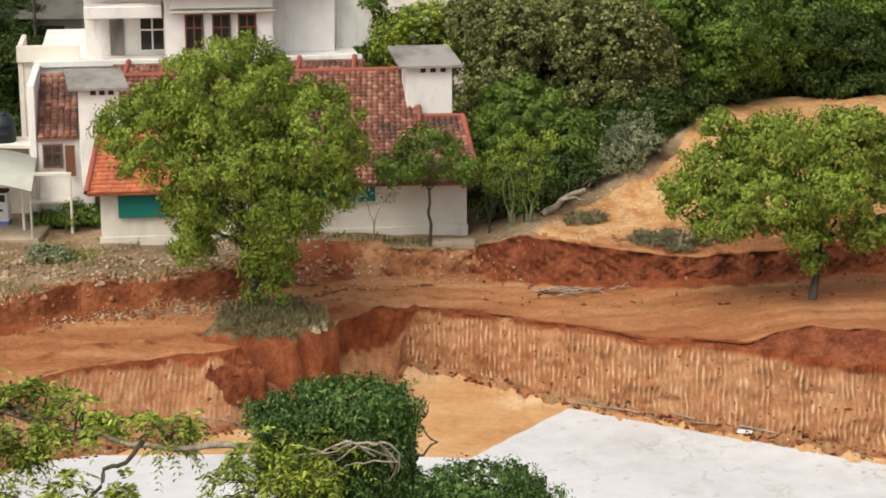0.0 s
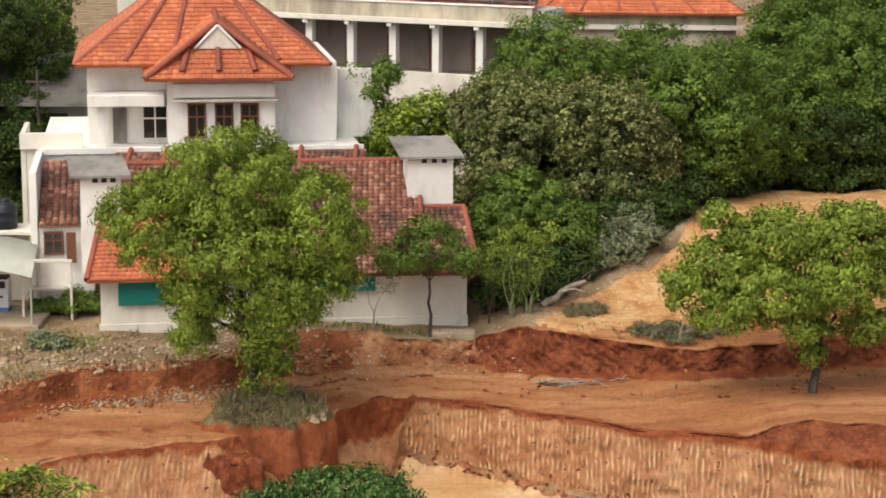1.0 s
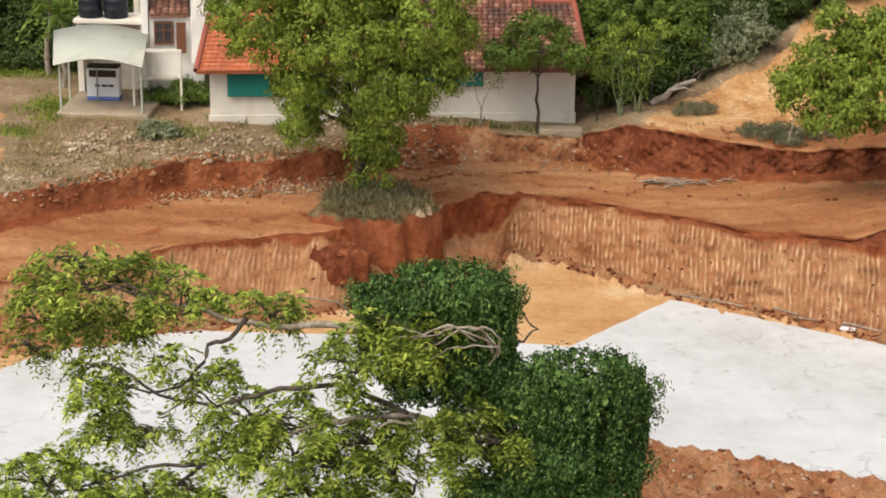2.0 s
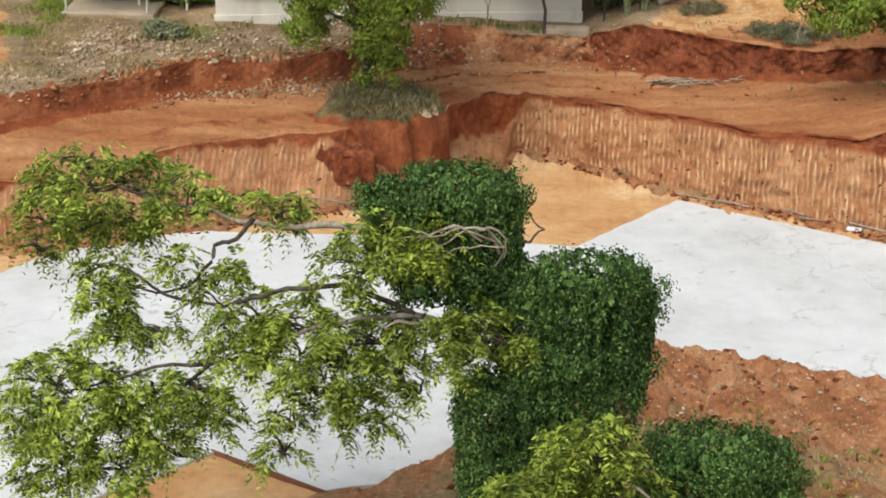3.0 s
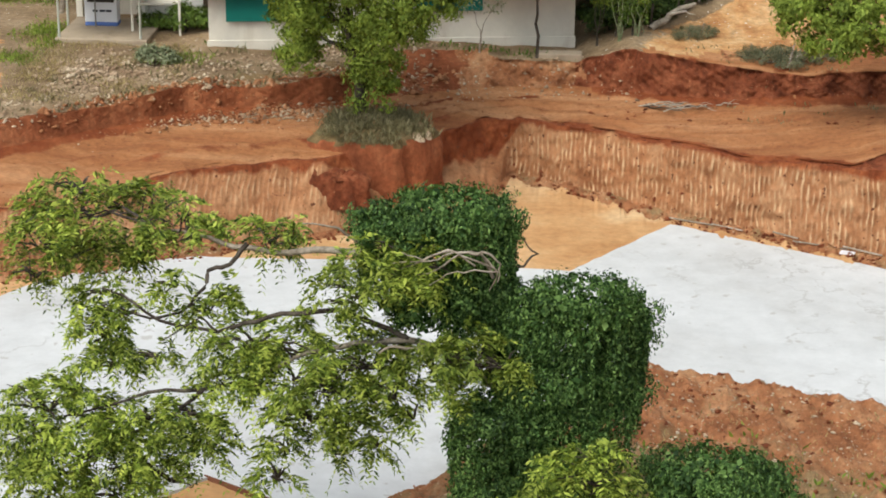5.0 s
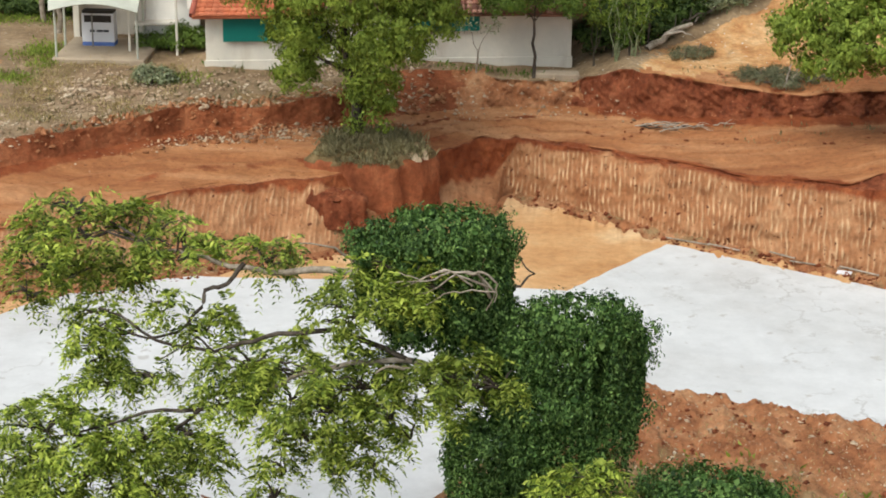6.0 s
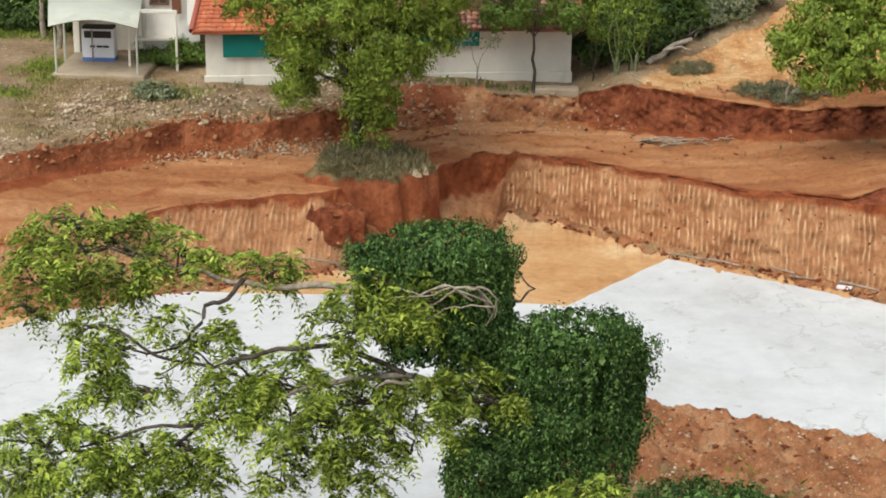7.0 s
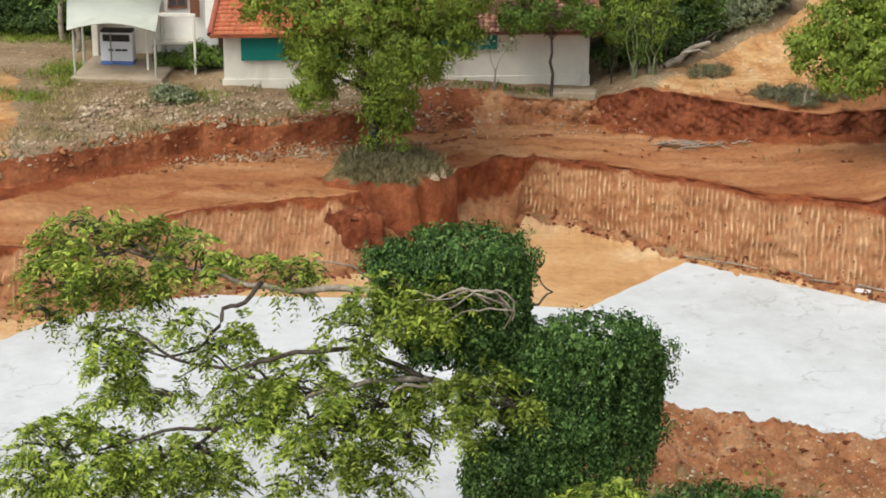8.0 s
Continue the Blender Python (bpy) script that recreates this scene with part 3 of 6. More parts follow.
# the heap's foot is raw red and orange earth
raw = cy - scarp_y(cx) - 1.5 + 0.7 * wave(cx, cy, 0.5, 7) + 0.3 * wave(cx, cy, 0.15, 2)
slots = np.where((slots == 5) & (raw < np.interp(cx, [3, 6, 10, 16], [-0.9, 0.2, 1.6, 2.4])) & (cx > 3.2) & (cx < 20), 0, slots)
soil_mix = np.where((gy > scarp_y(gx) + 0.4) & (gx > 3), 0.3 + 0.3 * wave(gx * 1.5, gy * 0.6, 0.4, 5), soil_mix)
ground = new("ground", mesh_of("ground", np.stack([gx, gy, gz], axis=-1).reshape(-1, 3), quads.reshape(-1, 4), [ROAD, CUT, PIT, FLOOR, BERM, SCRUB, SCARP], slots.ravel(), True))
for key, values in (("topsoil", topsoil), ("heap", heap_a), ("soil_mix", soil_mix), ("ridge", 0.5 + 0.5 * comb)):
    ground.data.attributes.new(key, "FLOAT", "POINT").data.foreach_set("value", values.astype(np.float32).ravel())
tagged(ground, "excavated red and orange laterite ground with stepped cut faces", "ground", kind="structure")


def outline_slab(name, points, z0, z1, mat, jitter=0.12, step=0.4):
    """A thin slab with a slightly uneven outline."""
    bm = bmesh.new()
    ring = []
    r = random.Random(5)
    for a, b in zip(points, points[1:] + points[:1]):
        a, b = Vector(a), Vector(b)
        n = max(1, int((b - a).length / step))
        for i in range(n):
            p = a.lerp(b, i / n)
            ring.append((p.x + r.uniform(-jitter, jitter) * (i > 0), p.y + r.uniform(-jitter, jitter) * (i > 0)))
    topf = bm.faces.new([bm.verts.new((x, y, z1)) for x, y in ring])
    low = [bm.verts.new((x, y, z0)) for x, y in ring]
    vs = list(topf.verts)
    for i in range(len(vs)):
        j = (i + 1) % len(vs)
        bm.faces.new((vs[i], low[i], low[j], vs[j]))
    return bm


slab = thing("concrete_slab", (0, 46, -3.4), "freshly cast white concrete slab on the pit floor", "slab", kind="structure")
SLAB = [(3.95, 57.5), (10.1, 54.0), (22, 47.5), (22, 33), (-3.6, 37.6), (-4.7, 37.2), (-7.4, 38.9), (-9.5, 36.6), (-12.5, 34), (-22, 34), (-22, 42), (-15.4, 49.2), (-13.9, 52.0), (-11.4, 53.2), (-4, 53.4), (0.8, 53.0)]
part("surface", outline_slab("surface", [(x, y - 46) for x, y in SLAB], 0.0, 0.17, CONCRETE, 0.06), CONCRETE, slab)

# ---- earth mound, rubble and bank ----
def lump(name, at, radii, mat, parent=None, seed=0, drop=1.2, rough=0.12, mats=None, cap=0.55, power=0.7):
    """A steep-sided lump of earth: a rounded cap over ragged, near-vertical sides."""
    n, rows = 90, 22
    verts, faces, slots = [], [], []
    for i in range(rows):
        u = i / (rows - 1)
        for k in range(n):
            a = 2 * math.pi * k / n
            ca, sa = math.cos(a), math.sin(a)
            edge = 1 + 0.1 * math.sin(2 * a + seed) + 0.07 * math.sin(5 * a + seed * 2) + 0.04 * math.sin(11 * a + seed)
            if u < cap:
                r = (u / cap) * edge
                z = radii[2] * (1 - (u / cap) ** 1.9)
            else:
                s = (u - cap) / (1 - cap)
                r = edge * (1 + 0.1 * s) + rough * 0.35 * (noise.noise(Vector((ca * 3.5, sa * 3.5, s * 4 + seed))) + 0.6 * noise.noise(Vector((ca * 9, sa * 9, s * 7 + seed))))
                z = -drop * s
            squash = lambda c: math.copysign(abs(c) ** power, c)
            verts.append((radii[0] * r * squash(ca), radii[1] * r * squash(sa), z + rough * 0.5 * noise.noise(Vector((ca * r * 4, sa * r * 4, seed))) * (u < cap)))
        if i:
            for k in range(n):
                a, b = (i - 1) * n + k, (i - 1) * n + (k + 1) % n
                faces.append((a, b, b + n, a + n))
                slots.append(0 if u < cap + 0.03 + 0.07 * noise.noise(Vector((k * 0.21, seed, 0.5))) else 1)
    me = mesh_of(name, verts, faces, mats or [mat, mat], slots, True)
    ob = new(name, me)
    ob.matrix_basis = pose(*at)
    return ob


tagged(lump("tree_mound", (-5.62, 59.55, -1.05), (1.8, 1.75, 0.5), MOUND, None, 1.0, 2.1, 0.22, [MOUND, FACE], power=0.82), "grassy earth mound left standing round a tree", "mound", kind="structure")
tagged(lump("earth_block", (-6.4, 56.95, -1.75), (0.82, 0.55, 0.06), CUT, None, 2.0, 0.95, 0.4), "dark red block of earth at the pit's edge", "mound", kind="structure")


def ground_z(x, y):
    j = int(np.abs(xs - x).argmin())
    return float(np.interp(y, gy[:, j], gz[:, j]))


def pebbles(name, spots, lo, hi, mat, label, category="rubble"):
    """Loose angular stones, one object."""
    shape = np.array([(1, 0, 0), (-1, 0, 0), (0, 1, 0), (0, -1, 0), (0, 0, 0.7), (0, 0, -0.7)], dtype=float)
    tri = np.array([(0, 2, 4), (2, 1, 4), (1, 3, 4), (3, 0, 4), (2, 0, 5), (1, 2, 5), (3, 1, 5), (0, 3, 5)])
    verts, faces = [], []
    for i, (x, y) in enumerate(spots):
        s = lo + (hi - lo) * rng.random() ** 3
        v = shape * (s * rng.uniform(0.45, 1.4, (6, 1))) * rng.uniform(0.5, 1.6, 3)
        a = rng.random() * 6.3
        v = np.stack([v[:, 0] * math.cos(a) - v[:, 1] * math.sin(a), v[:, 0] * math.sin(a) + v[:, 1] * math.cos(a), v[:, 2]], axis=1)
        verts.append(v + (x, y, ground_z(x, y) + s * 0.25))
        faces.append(tri + 6 * i)
    ob = new(name, mesh_of(name, np.concatenate(verts), np.concatenate(faces), [mat]))
    return tagged(ob, label, category, kind="stuff")


def strip(n, x0, x1, line, y0, y1):
    x = rng.uniform(x0, x1, n)
    return list(zip(x, line(x) + rng.uniform(y0, y1, n)))


pebbles("rubble", strip(3400, -21, -4, scarp_y, 0.3, 4.6), 0.01, 0.11, STONE, "pale broken stones strewn on scrubby soil")
pebbles("rubble", [(x, float(scarp_y(x)) + d) for x, d in zip(rng.normal(-8.9, 1.9, 750), rng.normal(-0.75, 0.33, 750))], 0.012, 0.1, STONE, "pale broken stones along the foot of the cut")
pebbles("rubble", [(x, y) for x, y in zip(rng.normal(-15.4, 1.0, 900), rng.normal(62.7, 1.1, 900)) if y > scarp_y(x) + 0.4], 0.012, 0.13, STONE, "pale broken stones heaped before the shelter")
pebbles("rubble", strip(700, -16, -3.5, scarp_y, 0.1, 1.3), 0.03, 0.16, BERM, "brown clods along the cut's upper edge")
pebbles("rubble", strip(300, -3.5, 3.2, scarp_y, -0.9, 1.0), 0.012, 0.09, STONE, "pale stones on a crumbled red slope")
pebbles("rubble", strip(2200, -1, 16, berm_y, -7, 0.3), 0.01, 0.075, STONE, "pale stones in loose red soil")
pebbles("rubble", strip(1500, -16, 20, foot_y, -0.85, 0.1), 0.015, 0.1, CUT, "red clods along the foot of the pit wall")
pebbles("rubble", [(x, float(scarp_y(x)) + d) for x, d in zip(rng.normal(-9.2, 2.2, 900), rng.normal(-0.65, 0.35, 900))], 0.015, 0.12, BERM, "brown clods along the foot of the cut")
pebbles("rubble", strip(160, 1, 18, scarp_y, -3.2, -0.3), 0.02, 0.1, CUT, "red clods on the orange track")
pebbles("rubble", strip(900, -2, 16, berm_y, -7, 0.4), 0.015, 0.11, CUT, "dark red clods in loose red soil")
tagged(lump("boulder", (8.35, 41.6, ground_z(8.35, 41.6)), (0.14, 0.12, 0.16), STONE, None, 5.0, 0.12, 0.05), "pale broken boulder on loose red soil", "rock")
tagged(lump("boulder", (-4.15, 58.75, -0.95), (0.22, 0.18, 0.12), STONE, None, 8.0, 0.15, 0.08), "pale stones heaped on the grassy mound", "rock")
tagged(lump("boulder", (-3.85, 59.0, -0.95), (0.14, 0.12, 0.14), STONE, None, 9.0, 0.15, 0.08), "pale stone on the grassy mound", "rock")
slab_piece = thing("concrete_block", (0.35, 66.6, ground_z(0.35, 66.6)), "fallen pale concrete slab by the wall", "concrete block")
part("block", box(-0.8, 0.8, -0.3, 0.3, -0.1, 0.2, 0.04), TAN, slab_piece)

# ---- trees ----
grow("neem_tree", (-6.0, 59.9, -0.95), "round-crowned green neem tree on a grassy earth mound", [
    (-0.8, 0, 7.4, 2.2, 2.2, 1.8), (-3.3, 0, 6.0, 1.6, 1.8, 1.6), (1.9, 0, 6.0, 1.7, 2.0, 1.7), (-1.0, -0.6, 5.5, 2.4, 2.2, 1.8), (-1.6, -0.2, 4.0, 1.2, 1.2, 1.4),
    (0.8, -0.6, 4.2, 1.7, 1.5, 1.5), (0.4, -0.3, 2.9, 1.1, 1.0, 1.2), (0.3, -0.1, 1.5, 0.75, 0.7, 1.0), (2.3, -0.3, 4.5, 0.9, 0.9, 0.9), (-2.0, 0.2, 2.7, 0.75, 0.8, 0.95)],
    NEEM, spacing=0.6, clump=0.38, count=96, size=0.16, slim=0.4, fill=0.25, lower=-0.8, droop=0.7, core=0.24, fork=1.5, flat=0.1)
grow("neem_tree", (12.05, 60.3, -0.3), "wide low green tree with a leaning bare stem on the bank", [
    (-1.31, 0.0, 5.07, 1.72, 1.64, 0.87), (0.69, 0.0, 5.08, 1.54, 1.47, 0.91), (-3.10, 0.0, 4.14, 1.36, 1.30, 0.82), (-1.69, -0.4, 3.49, 1.90, 1.81, 0.94), (0.49, -0.4, 3.68, 1.59, 1.51, 1.00),
    (1.63, -0.3, 2.17, 0.82, 0.78, 0.66), (-3.99, 0.0, 3.30, 0.91, 0.87, 0.66), (-2.73, -0.3, 2.59, 1.27, 1.21, 0.58), (-0.37, -0.4, 2.37, 1.00, 0.95, 0.76), (-3.24, 0.0, 5.68, 0.54, 0.52, 0.36),
    (1.23, 0.1, 5.61, 0.91, 0.86, 0.51), (-0.18, -0.1, 1.36, 0.48, 0.45, 0.59), (1.82, 0.0, 4.25, 0.73, 0.69, 0.73), (-4.55, 0.0, 3.67, 0.55, 0.52, 0.40)],
    NEEM, spacing=0.55, clump=0.36, count=84, size=0.17, slim=0.42, fill=0.2, lower=-0.7, droop=0.5, seed=3, knot_at=(0.2, 0, 1.9), trunk=0.115, core=0.26, flat=0.1)
grow("young_tree", (-0.45, 66.3, -0.1), "slender young green tree before a white wall", [
    (-0.1, 0, 3.3, 1.2, 1.0, 0.9), (-1.0, 0, 2.7, 0.9, 0.8, 0.75), (0.9, 0, 2.6, 0.8, 0.8, 0.7)], DEEP, trunk=0.05, fork=0.75, spacing=0.45, clump=0.32, count=70, size=0.14, seed=5, flat=0.1)
grow("bare_sapling", (-2.5, 66.2, 0.0), "thin pale sapling with few leaves", [(-0.3, 0, 1.5, 0.7, 0.5, 0.55), (0.5, 0, 1.6, 0.5, 0.5, 0.5)], GREYLEAF, PALE_BARK, 0.035, 0.4, spacing=0.5, clump=0.3, count=10, size=0.12, seed=6)
for i, (x, y, h) in enumerate(((1.65, 67.4, 3.2), (2.35, 67.8, 3.6), (2.9, 67.3, 2.9), (3.6, 68.2, 3.0))):
    grow("sapling", (x, y, ground_z(x, y)), "thin upright sapling with narrow green leaves", [(0.1, 0, h * 0.55, 0.5, 0.45, 0.5), (-0.25, 0, h * 0.75, 0.4, 0.4, 0.45), (0.3, 0, h * 0.9, 0.35, 0.35, 0.4)], NEEM, BARK, 0.035, 0.3, "saplings by the heap", 20 + i, spacing=0.42, clump=0.28, count=18, size=0.2, slim=0.25, droop=0.5)
grow("bushy_tree", (3.4, 72.5, 0.2), "dense dark green bushy tree beside the house", [(-0.4, 0, 3.2, 1.8, 1.6, 1.6), (1.2, -0.3, 2.2, 1.5, 1.4, 1.4), (-1.3, -0.4, 1.7, 1.2, 1.2, 1.3), (0.3, -0.8, 1.2, 1.6, 1.1, 1.1)], DEEP, spacing=0.55, clump=0.36, count=110, size=0.16, seed=8, core=0.3, fill=0.1, flat=0.1)
grow("thorn_bush", (6.7, 72.2, 1.0), "grey-green spiky bush on the sandy heap", [(0, 0, 0.9, 0.95, 0.8, 0.8), (-0.8, -0.2, 0.6, 0.7, 0.7, 0.6), (0.6, 0.2, 1.4, 0.6, 0.6, 0.6), (1.3, 0.5, 1.2, 0.5, 0.5, 0.5)], GREYLEAF, PALE_BARK, 0.05, 0.3, category="bush", spacing=0.33, clump=0.36, count=26, size=0.26, slim=0.24, seed=9, flat=0.0)
for i, (x, y, h) in enumerate(((6.0, 71.8, 1.6), (6.5, 72.0, 2.0), (7.1, 72.3, 2.2), (7.6, 72.6, 2.0), (2.5, 67.0, 2.4), (3.1, 67.2, 2.0))):
    cane = thing("thorn_cane", (x, y, ground_z(x, y)), "upright pale stems with grey-green leaf tips", "bush", "thorny canes by the heap")
    q = random.Random(900 + i)
    tips = []
    for k in range(7):
        end = (q.uniform(-0.55, 0.55), q.uniform(-0.3, 0.3), h * q.uniform(0.6, 1.05))
        line = bend((q.uniform(-0.1, 0.1), 0, -0.1), end, 0.0, 6, 910 + 10 * i + k)
        part("stem", tubes("stem", [(line, [0.022, 0.02, 0.019, 0.018, 0.016, 0.014, 0.01])], SAGE_STEM, 5), None, cane)
        tips += [tuple(p) for p in line[3:]]
    v, f_ = leaves(np.array(tips), (0.15, 0.15, 0.17), 22, 0.12, 0.4)
    tagged(part("leaf_growth", mesh_of("leaf_growth", v, f_, [GREYLEAF if i < 4 else DEEP]), None, cane), kind="stuff")
wood_spots = [
    ("olive_tree", 2.6, 77.5, 8.2, 2.6, OLIVE), ("olive_tree", 6.5, 77.0, 8.0, 2.7, OLIVE), ("dark_tree", 10.6, 79.5, 9.2, 3.0, DEEP), ("dark_tree", 13.6, 82.5, 8.4, 2.9, DEEP),
    ("dark_tree", 4.6, 82.0, 10.0, 3.2, DEEP), ("dark_tree", 9.0, 85.0, 9.4, 3.3, DEEP), ("light_tree", 18.0, 93.0, 10.6, 3.2, DEEP), ("dark_tree", 18.5, 86.0, 10.0, 3.2, DEEP), ("dark_tree", 21.5, 91.0, 11.5, 3.5, DEEP),
    ("dark_tree", 23.5, 84.0, 9.4, 3.3, DEEP), ("dark_tree", 27.0, 90.0, 11.0, 3.4, DEEP), ("light_tree", -0.9, 78.0, 7.4, 1.7, FRESH), ("dark_tree", -2.9, 79.5, 8.3, 1.2, DEEP), ("dark_tree", 19.0, 97.0, 12.0, 3.5, DEEP),
    ("dark_tree", -20.0, 94.0, 11.0, 2.6, DEEP), ("dark_tree", 12.5, 90.0, 8.3, 3.0, DEEP), ("dark_tree", -20.5, 88.0, 11.0, 2.9, SHADED_LEAF), ("dark_tree", -24.0, 84.0, 10.5, 3.0, DEEP), ("dark_tree", -21.0, 80.0, 5.6, 2.0, SHADED_LEAF), ("dark_tree", -18.6, 84.0, 5.2, 1.6, SHADED_LEAF), ("dark_tree", -28, 92, 12, 3.5, DEEP), ("dark_tree", 16.6, 81.5, 6.6, 2.0, SHADED_LEAF)]
for i, (kind_of, x, y, h, r, leaf) in enumerate(wood_spots):
    q = random.Random(40 + i)
    base = ground_z(x, y) if abs(x) < 22 else 0.0
    h -= base
    puffs = [(0, 0, h - r * 0.75, r * 0.85, r * 0.85, r * 0.75)]
    for k in range(6):
        a = k * 1.05 + q.uniform(-0.3, 0.3)
        puffs.append((math.cos(a) * r * 0.68, math.sin(a) * r * 0.68, h * q.uniform(0.42, 0.74), r * q.uniform(0.42, 0.62), r * q.uniform(0.42, 0.62), r * q.uniform(0.45, 0.68)))
    for k in range(4):
        a = -1.57 + (k - 1.5) * 0.8
        puffs.append((math.cos(a) * r * 0.7, math.sin(a) * r * 0.5, h * q.uniform(0.2, 0.36), r * 0.5, r * 0.5, h * 0.16))
    words = {"olive_tree": "olive-green broad tree with dull small leaves", "dark_tree": "dense dark green broad-crowned tree", "light_tree": "light green feathery-crowned tree"}[kind_of]
    grow(kind_of, (x, y, base), words, puffs, leaf, group="trees behind the heap", seed=60 + i, trunk=0.22, spacing=0.46 if kind_of == "olive_tree" else 0.98, clump=0.25 if kind_of == "olive_tree" else 0.5, count=34 if kind_of == "olive_tree" else 130, size=0.17, lower=-0.7, fill=0.12, core=0.3, flat=0.1)

for i, (x, y, h, r) in enumerate(((5.4, 74.2, 2.6, 1.5), (7.6, 76.2, 2.7, 1.6), (9.6, 79.2, 3.6, 1.7), (12.0, 81.8, 4.2, 1.6), (14.5, 82.6, 4.3, 1.6), (17.5, 82.4, 4.2, 1.6), (20.5, 82.0, 4.4, 1.8), (1.8, 73.8, 3.0, 1.3), (23.0, 80.5, 4.0, 1.8), (3.1, 69.3, 2.2, 0.9), (4.3, 71.4, 2.4, 1.0), (2.2, 69.0, 1.8, 0.8), (5.3, 72.9, 2.9, 1.1), (6.9, 74.1, 3.5, 1.2), (8.3, 75.6, 4.1, 1.2), (9.4, 77.2, 4.4, 1.3), (11.0, 79.3, 4.6, 1.3))):
    base = ground_z(x, y) if abs(x) < 22 else 0.0
    h = max(1.6, h - base)
    grow("undergrowth_bush", (x, y, base), "tangled bush under the trees, coloured dark for their shade", [(0, 0, h * 0.62, r, r * 0.8, h * 0.4), (-r * 0.7, -0.2, h * 0.4, r * 0.7, r * 0.7, h * 0.35), (r * 0.7, -0.2, h * 0.4, r * 0.7, r * 0.7, h * 0.35)], SHADED_LEAF, trunk=0.07, fork=0.3, group="bushes under the trees", seed=120 + i, category="bush", spacing=0.55, clump=0.4, count=70, size=0.17, lower=-0.9, core=0.3)
pawpaw = thing("papaya_tree", (-1.25, 76.6, 0.0), "slim papaya tree with a tuft of yellow-green leaves", "tree")
part("trunk", tubes("trunk", [(bend((0, 0, -0.2), (0.05, 0, 6.3), 0.0, 5, 2), [0.11, 0.1, 0.09, 0.08, 0.07, 0.06])], PALE_BARK), None, pawpaw)
v, f_ = fronds(np.array([[0.05, 0, 6.35]] * 4), np.array([[0, 0, 1.0]] * 4), 5, 1.0, 7, 0.34, 0.5)
part("crown", mesh_of("crown", v, f_, [FRESH]), None, pawpaw)
for i, (x, y, h) in enumerate(((-18.7, 71.0, 4.6), (-19.6, 72.5, 5.2), (-18.4, 73.5, 4.8))):
    palm = thing("banana_plant", (x, y, 0.0), "tall banana plant with drooping green leaves", "plant", "plants beside the tanks")
    part("stem", tubes("stem", [(bend((0, 0, -0.2), (0.1, 0, h * 0.6), 0.0, 4, i), [0.12, 0.11, 0.1, 0.08, 0.06])], PALE_BARK), None, palm)
    v, f_ = fronds(np.array([[0.1, 0, h * 0.6]] * 3), np.array([[0, 0, 1.6]] * 3), 4, 1.6, 12, 0.42, 0.35)
    part("leaf_crown", mesh_of("leaf_crown", v, f_, [DEEP]), None, palm)


def tufts(name, spots, size, mat, label, count=16, slim=0.12, kind="stuff", spread=0.12):
    """Low blades and sprigs, one object."""
    pts = np.array([(x, y, ground_z(x, y) if z is None else z) for x, y, z in spots])
    n = len(pts) * count
    base = np.repeat(pts, count, axis=0) + rng.normal(size=(n, 3)) * np.array([spread, spread, 0.01])
    lean = rng.normal(size=(n, 3)) * 0.45 + np.array([0, 0, 1.0])
    long = size * rng.uniform(0.4, 1.3, (n, 1))
    side = np.cross(lean, rng.normal(size=(n, 3)))
    side /= np.linalg.norm(side, axis=1)[:, None]
    mid = base + lean * long * 0.5
    tip = base + lean * long + rng.normal(size=(n, 3)) * 0.25 * long * np.array([1, 1, 0.2])
    verts = np.stack([base, mid + side * long * slim, tip, mid - side * long * slim], axis=1).reshape(-1, 3)
    return tagged(new(name, mesh_of(name, verts, np.arange(4 * n).reshape(n, 4), [mat])), label, "grass", kind=kind)


on_mound = []
while len(on_mound) < 420:
    a, b = rng.uniform(-1, 1, 2)
    if abs(a) ** 2.6 + abs(b) ** 2.6 < 1:
        on_mound.append((-5.62 + 1.78 * a, 59.55 + 1.72 * b, -0.57 - 0.48 * max(abs(a), abs(b)) ** 1.9))
tufts("dry_grass", on_mound, 0.17, DRY, "dry grey-green grass on the tree's mound", 14)
tufts("weeds", [(x, y, None) for x, y in strip(90, -21, -5, scarp_y, 0.6, 5.0)], 0.13, DRY, "low dry weeds among rubble", 14, 0.2, spread=0.2)
straw_spots = np.stack([rng.uniform(-21.5, -12.6, 1500), rng.uniform(58.5, 67.5, 1500)], axis=1)
straw_spots = [(x, y, None) for x, y in straw_spots if y > scarp_y(x) + 1.0 and noise.noise((x * 0.55, y * 0.55, 2.0)) > -0.05]
tufts("dry_grass", straw_spots, 0.1, STRAW, "short straw-coloured grass on trodden soil", 16, 0.12, spread=0.22)
green_spots = [(cx + rng.normal() * sx, cy + rng.normal() * sy_, None) for cx, cy, sx, sy_, n in ((-18.6, 68.0, 0.35, 0.7, 60), (-18.9, 64.0, 0.8, 0.4, 50), (-17.9, 66.8, 0.2, 0.8, 45), (-21.5, 73.0, 2.0, 0.5, 120), (-12.9, 64.2, 0.5, 0.4, 40)) for _ in range(n)]
tufts("weeds", green_spots, 0.11, NEEM, "green weeds on trodden yard soil", 18, 0.2, spread=0.22)
tufts("weeds", [(x, y, None) for x, y in strip(60, -12.4, 0.8, lambda q: q * 0 + 66.8, -0.5, 0.25)], 0.13, DEEP, "green weeds along the wall's foot", 14, 0.2, spread=0.15)
tufts("weeds", [(x, y, None) for x, y in strip(90, 1, 18, berm_y, -8.5, -3.0)], 0.13, NEEM, "green weeds in loose red soil", 14, 0.25, spread=0.22)
